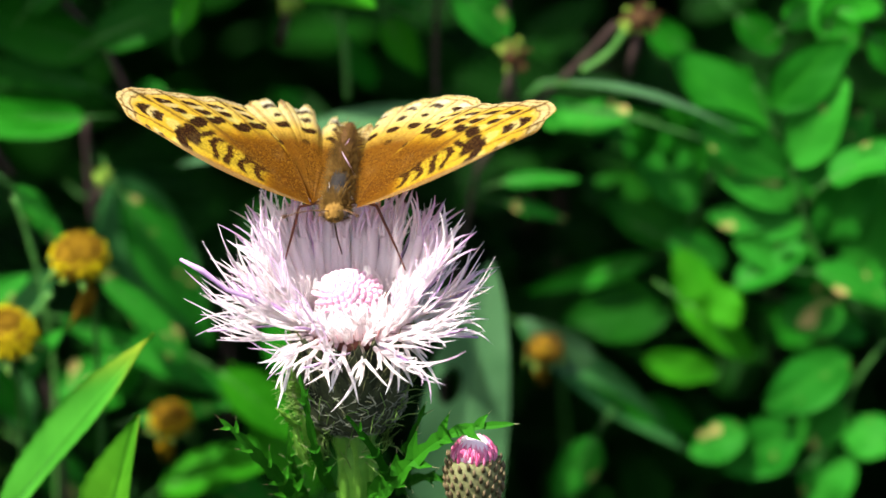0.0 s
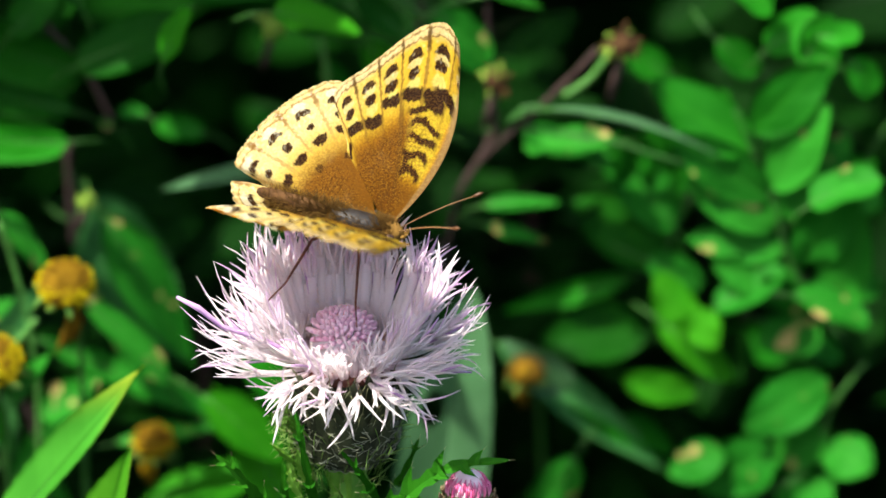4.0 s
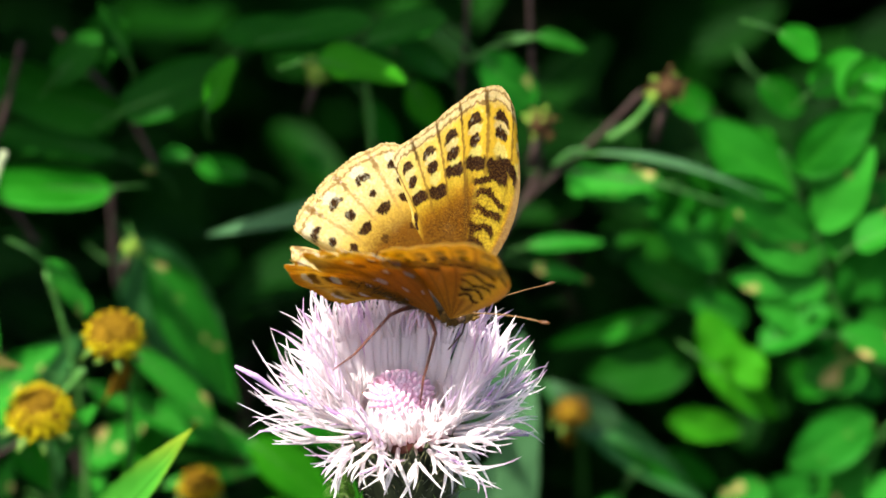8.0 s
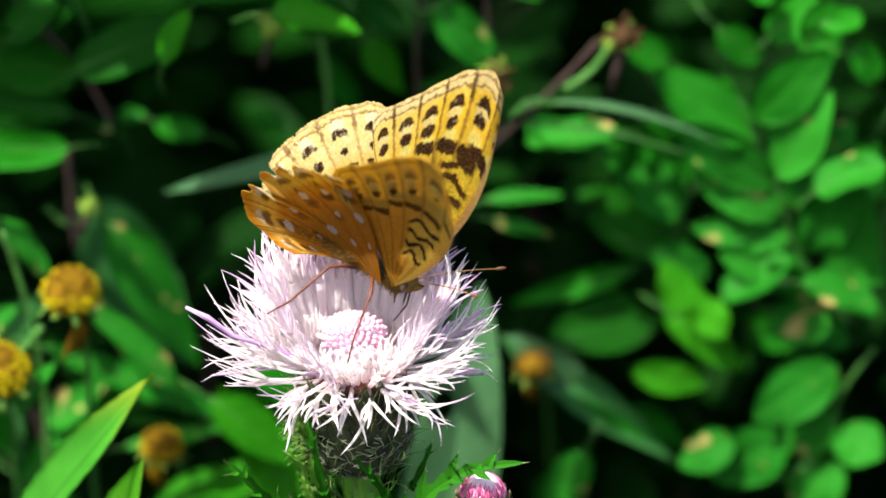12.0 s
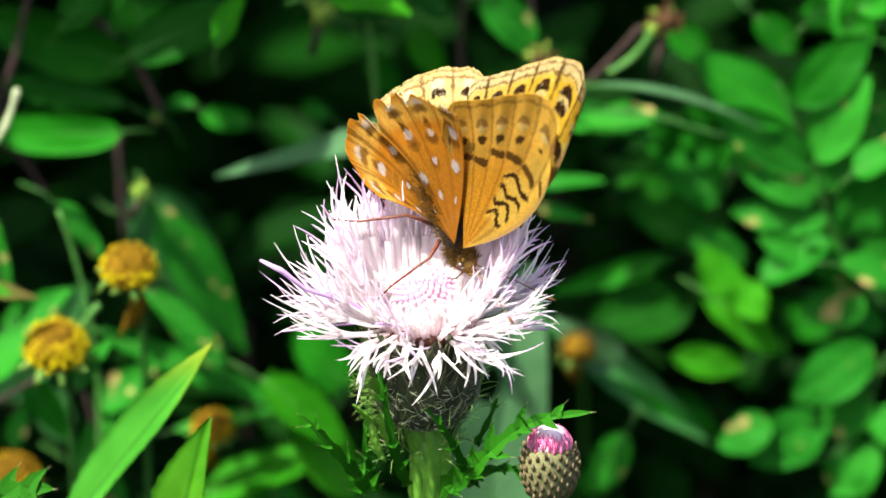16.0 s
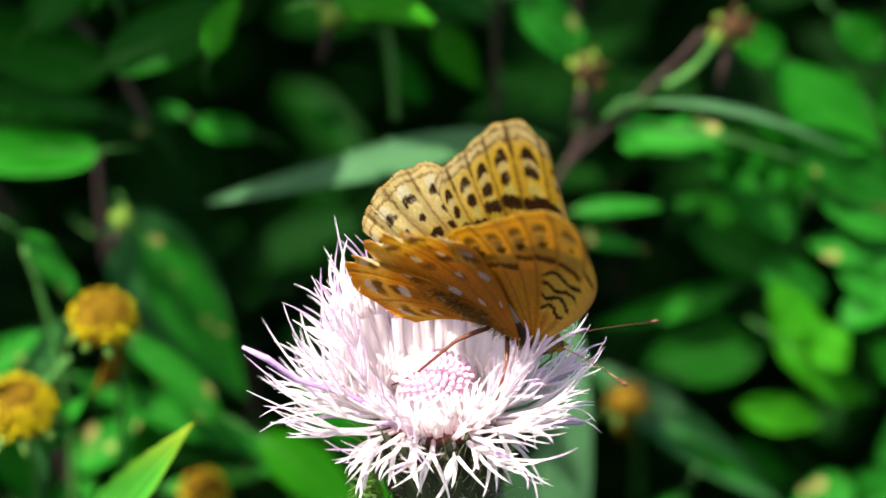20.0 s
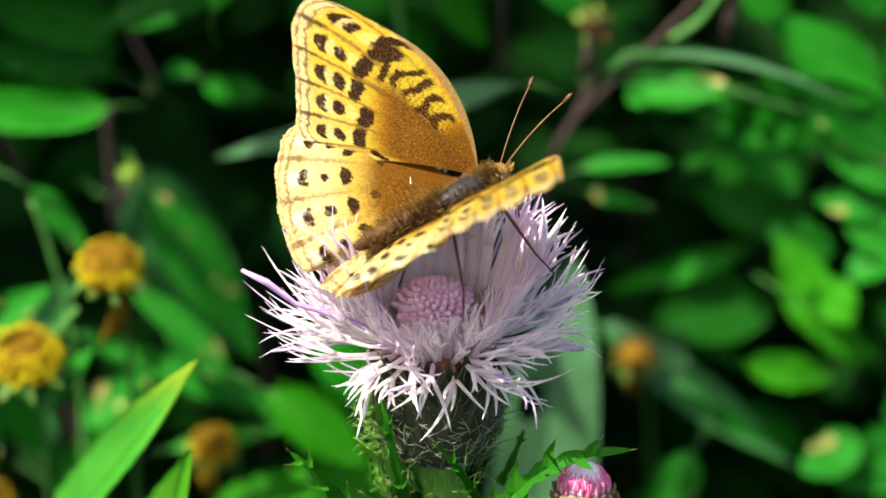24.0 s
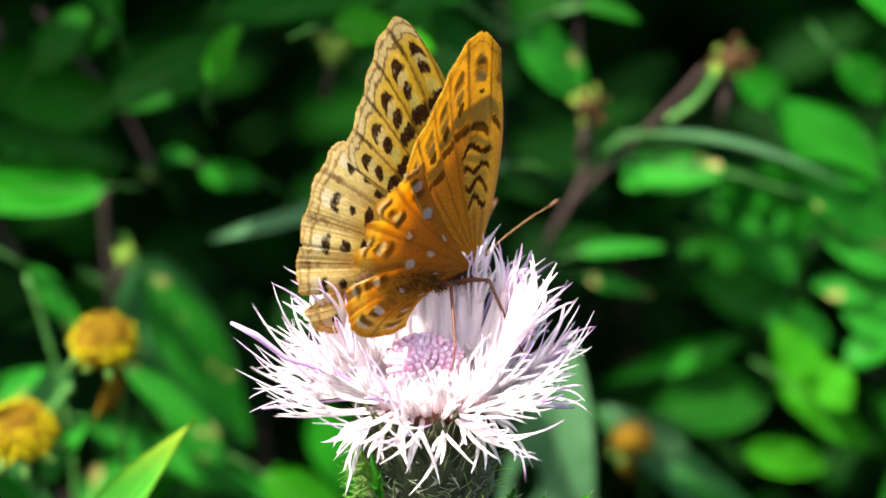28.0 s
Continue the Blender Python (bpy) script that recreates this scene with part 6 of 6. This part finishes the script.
thorny_leaf([(0.0059, 0.0040, 0.8627), (0.0093, 0.0000, 0.8669), (0.0136, -0.0040, 0.8694), (0.0168, -0.0060, 0.8687)], 0.0030, 212, 4, M_SPINE)
thorny_leaf([(-0.0106, 0.0030, 0.8616), (-0.0118, -0.0010, 0.8680), (-0.0129, -0.0030, 0.8745), (-0.0122, -0.0030, 0.8846)], 0.0020, 213, 4, M_SPINE)
thorny_leaf([(0.0077, 0.0000, 0.8725), (0.0099, -0.0020, 0.8780), (0.0117, -0.0020, 0.8830)], 0.0018, 214, 3, M_SPINE)
thorny_leaf([(-0.0046, 0.0060, 0.8512), (-0.0163, -0.0040, 0.8533), (-0.0258, -0.0140, 0.8556)], 0.0060, 215, 6, M_SPINE)
thorny_leaf([(-0.0048, 0.0080, 0.8502), (0.0083, -0.0020, 0.8519), (0.0192, -0.0120, 0.8547)], 0.0061, 216, 6, M_SPINE)

thorny_leaf([(-0.0950, 0.0060, 0.8470), (-0.0900, 0.0030, 0.8540), (-0.0830, 0.0, 0.8610), (-0.0770, -0.0020, 0.8650), (-0.0705, -0.0030, 0.8655)], 0.0090, 217, 5, M_SPINE, "bright spiny leaf of another thistle")

# ---- the thicket behind: what nobody could count ----
def thicket(name, label, count, box, size, seed, mat, keep=lambda p: True):
    rng = random.Random(seed)
    sh = Shape()
    kinds = [leaf_shape(1.0, w, o, curl=c, fold=0.2, thick=0.006, seed=k, n=6, m=2) for k, (w, o, c) in enumerate(((0.5, "oval", 0.1), (0.42, "ovate", 0.25), (0.3, "lance", 0.2), (0.55, "oval", 0.05)))]
    made = 0
    while made < count:
        p = Vector([rng.uniform(a, b) for a, b in box])
        if not keep(p):
            continue
        made += 1
        yaw = rng.uniform(0, 6.283)
        d = Vector((math.cos(yaw), math.sin(yaw), rng.uniform(-0.6, 0.5)))
        m, _ = leaf_pose(p, p + d, (rng.uniform(-0.5, 0.5), rng.uniform(-0.9, 0.2), 1.0))
        s = rng.uniform(*size)
        sh.add(rng.choice(kinds), m @ Matrix.Scale(s, 4))
    tagged(new(name, sh.mesh(name, mat)), label, "foliage", kind="stuff")


thicket("thicket", "dense thicket leaves, their shade put into a dark green", 2300, ((-0.4, 0.4), (0.22, 0.65), (0.35, 0.96)), (0.025, 0.05), 1, M_SHADE)
thicket("thicket_back", "dense leaves deep in the thicket, coloured dark for shade", 4200, ((-0.7, 0.7), (0.6, 1.5), (0.05, 1.0)), (0.04, 0.08), 5, M_SHADE, lambda p: (p.x / 0.72) ** 2 + ((p.y - 0.95) / 0.62) ** 2 < 1 + 0.25 * noise.noise(p * 4))
thicket("thicket_wall", "dense leaves that close the thicket, coloured dark for shade", 2600, ((-0.5, 0.5), (0.62, 0.75), (0.35, 0.95)), (0.06, 0.09), 8, M_SHADE)
# Leaf roof above the view, added so the thicket below gets no sun.
thicket("thicket_crown", "unseen leaf roof added over the thicket to keep it dark", 5200, ((-0.8, 0.8), (0.24, 1.7), (0.96, 1.22)), (0.04, 0.07), 2, M_SHADE, lambda p: (p.x / 0.82) ** 2 + ((p.y - 0.92) / 0.82) ** 2 < 1 + 0.25 * noise.noise(p * 4))
# Out of view; added to cast shade on the upper-left leaves.
thicket("overhang", "unseen leaves added overhead to shade the upper left", 80, ((-0.24, -0.05), (0.06, 0.16), (0.99, 1.04)), (0.03, 0.045), 9, M_SHADE)
thicket("thicket_foot", "leaves low in the thicket, coloured dark for shade", 900, ((-0.6, 0.6), (0.1, 0.6), (0.03, 0.45)), (0.03, 0.06), 3, M_SHADE)
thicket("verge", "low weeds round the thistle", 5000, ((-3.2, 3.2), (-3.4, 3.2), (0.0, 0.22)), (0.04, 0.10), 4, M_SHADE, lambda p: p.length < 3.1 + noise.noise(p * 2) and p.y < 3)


def bush(label, count, box, size, seed):
    """A low shrub of separate leaves on thin stems."""
    rng = random.Random(seed)
    mid = Vector([(a + b) / 2 for a, b in box])
    foot = Vector((mid.x, mid.y + 0.06, 0.0))
    plant = thing("bush", label, "bush", Matrix.Translation(foot))
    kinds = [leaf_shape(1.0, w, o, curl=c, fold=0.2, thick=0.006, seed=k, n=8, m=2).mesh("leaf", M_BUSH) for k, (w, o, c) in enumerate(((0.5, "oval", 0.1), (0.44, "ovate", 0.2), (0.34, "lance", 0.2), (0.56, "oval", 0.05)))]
    for k in range(7):
        top = Vector((rng.uniform(*box[0]), rng.uniform(mid.y, box[1][1]), box[2][1] - 0.02)) - foot
        run = curve_points((rng.uniform(-0.02, 0.02), rng.uniform(-0.02, 0.02), -0.01), top, (0, 0.03, 0))
        part("stem", Shape().tube(run, [0.003 - 0.0002 * i for i in range(len(run))], 6).mesh("stem", M_DARKSTEM), plant)
    for k in range(count):
        p = Vector([rng.uniform(a, b) for a, b in box])
        yaw = rng.uniform(0, 6.283)
        d = Vector((math.cos(yaw), math.sin(yaw), rng.uniform(-0.6, 0.5)))
        m, _ = leaf_pose(p - foot, p - foot + d, (rng.uniform(-0.5, 0.5), rng.uniform(-0.9, 0.2), 1.0))
        part("leaf", rng.choice(kinds), plant, m=m @ Matrix.Scale(rng.uniform(*size), 4))


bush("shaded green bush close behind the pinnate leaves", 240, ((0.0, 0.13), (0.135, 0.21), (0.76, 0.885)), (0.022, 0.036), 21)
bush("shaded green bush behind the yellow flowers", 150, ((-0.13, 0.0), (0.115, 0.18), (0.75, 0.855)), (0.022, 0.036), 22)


# ---- what moves ----
def motions():
    # seconds, place in millimetres, turn (yaw, pitch, roll), lift of the left and right wings, their sweep
    rows = [
        (0, -3.9, 9.4, 923.3, -93.0, -15.8, 4.0, 26.6, 28.9, 7.7, 14.3),
        (0.3, -4.4, 8.3, 920.9, -79.6, -21.8, 2.1, 46.0, 71.0, 12.7, 0.1),
        (0.6, -4.4, 7.5, 921.2, -76.3, -24.9, 6.2, 25.5, 48.1, 10.6, -1.1),
        (0.8, -4.8, 6.9, 921.8, -68.0, -33.2, 8.2, 8.4, 36.5, 10.6, 0.8),
        (1, -4.8, 6.0, 921.4, -60.8, -28.6, 12.3, 32.3, 45.9, 7.6, 6.7),
        (1.2, -3.8, 4.9, 922.8, -59.8, -22.1, 12.9, 49.6, 73.6, 6.0, 7.4),
        (1.4, -4.5, 3.2, 923.3, -52.9, -26.6, 12.4, 31.8, 68.4, 7.4, 9.1),
        (1.6, -4.6, 1.9, 924.3, -53.0, -27.1, 14.0, 50.1, 81.1, 3.8, 2.8),
        (2, -1.6, -1.2, 924.0, -41.1, -35.1, 13.2, 37.6, 50.5, 4.6, 13.2),
        (2.2, -3.2, -0.4, 924.2, -50.3, -26.3, 7.4, 73.5, 64.5, 3.5, 9.1),
        (2.5, -3.3, 0.5, 924.3, -54.0, -17.0, 2.8, 49.4, 44.0, 13.9, 19.8),
        (2.6, -3.5, 0.7, 924.3, -47.6, -20.6, 1.0, 44.4, 39.5, 7.3, 12.8),
        (2.8, -2.6, 1.8, 924.5, -47.8, -16.8, -0.8, 34.3, 29.5, 15.3, 19.6),
        (3, -1.7, 2.8, 923.9, -34.9, -30.0, -1.5, 60.3, 52.4, 14.2, 13.5),
        (3.2, -2.1, 2.2, 924.2, -37.2, -26.2, 2.9, 58.4, 34.9, 8.6, 16.3),
        (3.5, -3.3, 1.1, 924.6, -27.1, -11.6, 3.9, 37.1, 20.1, -1.8, -4.8),
        (4, -4.7, 0.2, 926.0, -15.3, -10.3, 6.3, 43.9, 32.8, 1.2, -8.1),
        (4.2, -4.2, -0.2, 925.4, -2.8, -14.4, 7.8, 56.1, 24.0, -9.2, -17.5),
        (4.5, -2.1, -0.4, 925.5, -3.6, -20.6, 8.5, 53.1, 51.3, 2.6, -12.1),
        (6.5, -7.4, -2.6, 928.3, 15.1, -9.2, 21.4, 27.0, 62.5, 4.9, 12.0),
        (6.8, -4.3, -2.0, 929.3, -3.7, -16.4, 21.1, 66.9, 42.8, 6.7, 12.4),
        (7, -5.4, -1.7, 928.2, 5.8, -12.5, 20.6, 27.2, 43.0, 9.3, 16.0),
        (7.2, -5.2, -2.2, 926.4, 13.4, -18.4, 16.4, 32.0, 27.0, 2.3, 15.0),
        (7.6, -3.3, -2.3, 926.4, 9.6, -24.1, 12.0, 46.5, 24.0, 2.5, 14.0),
        (8, -2.2, -3.5, 926.6, -1.2, -23.9, 7.6, 49.1, 54.8, 5.7, 4.3),
        (8.4, -2.0, -2.4, 925.0, -2.4, -29.0, 8.5, 51.0, 72.0, 7.2, 6.8),
        (9, -1.6, -0.8, 922.8, -4.2, -36.1, 9.8, 51.0, 56.7, 9.4, 10.5),
        (10, -2.6, 1.2, 921.4, -14.0, -39.5, 2.1, 85.9, 78.0, 7.6, 1.7),
        (11, -2.7, -2.0, 921.4, -13.7, -34.0, -3.5, 89.1, 79.9, -0.4, -5.5),
        (13.5, -1.7, -0.2, 923.1, -34.8, -20.1, 3.8, 57.8, 42.2, 9.0, 5.7),
        (14, -2.8, 0.7, 923.5, -31.7, -22.3, 1.7, 59.4, 53.2, 8.1, 4.5),
        (14.5, -1.8, 1.9, 922.0, -31.2, -25.2, 6.0, 45.3, 43.7, 10.8, 3.3),
        (15, -2.5, 3.0, 921.7, -32.8, -21.1, 11.3, 50.3, 48.2, 3.5, -9.0),
        (15.2, -3.6, 3.1, 921.8, -39.3, -13.3, 8.4, 37.3, 36.8, 4.6, -5.5),
        (15.4, -2.6, 3.7, 922.2, -45.7, -18.5, 6.6, 16.3, 18.5, 22.8, -13.1),
        (15.6, -0.2, 3.3, 919.7, -37.1, -36.7, 3.8, 22.4, 17.2, 24.0, 3.4),
        (15.8, -0.5, 2.8, 918.2, -34.6, -45.0, 2.9, 74.4, 72.9, 17.1, -1.2),
        (16, 0.6, 2.8, 919.4, -37.0, -57.2, -0.9, 85.4, 87.5, 27.3, 21.3),
        (17, -2.6, 1.7, 916.4, -18.3, -37.6, 9.2, 95.6, 76.3, 14.3, 6.0),
        (17.5, 0.1, 2.5, 918.8, 4.6, -36.6, 7.3, 43.1, 55.8, 13.0, 17.7),
        (18, -1.0, 2.4, 918.9, -0.6, -21.6, 7.3, 59.5, 42.3, 11.8, 11.5),
        (18.6, -2.3, 2.2, 917.0, 16.7, -17.5, 10.0, 59.3, 42.5, 0.5, -5.7),
        (19, -2.5, 3.2, 918.6, 7.8, -19.7, 16.5, 76.8, 59.4, 20.3, 18.6),
        (19.5, 5.4, 3.3, 916.7, 20.0, -49.1, 0.6, 44.9, 47.6, 22.7, 35.9),
        (20, 4.8, -0.5, 916.6, -11.7, -26.5, 26.7, 89.0, 85.9, 23.2, 6.3),
        (21, 3.5, 3.6, 911.1, -15.0, -20.9, 8.2, 103.0, 76.0, -10.5, -16.4),
        (23.5, 2.9, -2.3, 913.5, -20.9, -8.3, -4.6, 97.0, 83.9, -22.1, -20.1),
        (23.7, -0.1, -2.0, 918.4, 20.6, 10.2, -5.9, 51.9, 28.6, 11.1, 8.4),
        (24, -2.1, -2.7, 920.5, 28.9, 16.0, -7.9, 50.3, 21.8, 8.0, 6.7),
        (24.4, -2.0, -1.0, 921.2, 32.8, 14.3, -8.5, 50.9, 26.6, 12.6, 9.4),
        (24.6, -1.8, 1.2, 920.0, 30.7, 5.4, -8.3, 54.7, -2.0, 22.0, 10.2),
        (24.9, -2.9, 3.8, 915.2, 36.5, -0.8, -2.4, 73.3, 70.0, -0.0, -7.6),
        (25, -3.1, 5.0, 915.3, 35.5, -8.3, -3.8, 90.2, 74.7, 7.6, 0.8),
        (25.4, -3.1, 3.8, 911.8, 43.1, -12.7, -2.1, 95.0, 81.0, 10.6, 5.9),
        (26, -2.9, 2.1, 912.6, 40.4, -7.8, -23.1, 106.4, 69.6, 3.1, 4.4),
        (26.3, -0.0, -0.4, 918.8, 42.7, 6.9, -46.7, 98.2, -4.5, 10.6, 9.1),
        (26.7, -2.7, -0.9, 917.1, 53.4, 1.3, -39.1, 89.2, 16.9, 4.6, 16.1),
        (27, -2.7, -2.8, 920.8, 49.7, 11.1, -22.7, 64.0, 20.9, 3.0, -0.2),
        (27.3, -1.2, 2.1, 912.8, 42.6, 13.8, -1.0, 76.0, 73.4, -11.3, -15.6),
        (27.7, 0.2, 2.8, 914.2, 53.1, 14.1, -3.1, 79.1, 81.2, -8.8, -20.5),
        (28, -2.9, 3.3, 916.5, 47.0, -9.2, -12.5, 95.2, 72.7, 12.9, 11.1),
    ]
    body, left, right = [], [], []
    for t, x, y, z, yaw, pitch, roll, lift_l, lift_r, sweep_l, sweep_r in rows:
        body.append((t, Matrix.Translation((x / 1000, y / 1000, z / 1000)) @ Matrix.Rotation(radians(yaw), 4, "Z") @ Matrix.Rotation(radians(-pitch), 4, "Y") @ Matrix.Rotation(radians(roll), 4, "X")))
        left.append((t, Matrix.Translation((0, HINGE, -0.0012)) @ Matrix.Rotation(radians(lift_l), 4, "X") @ Matrix.Rotation(radians(sweep_l), 4, "Z")))
        right.append((t, Matrix.Translation((0, -HINGE, -0.0012)) @ Matrix.Rotation(radians(-lift_r), 4, "X") @ Matrix.Rotation(radians(-sweep_r), 4, "Z")))
    walk(butterfly, body)
    walk(wings["left"], left)
    walk(wings["right"], right)


motions()
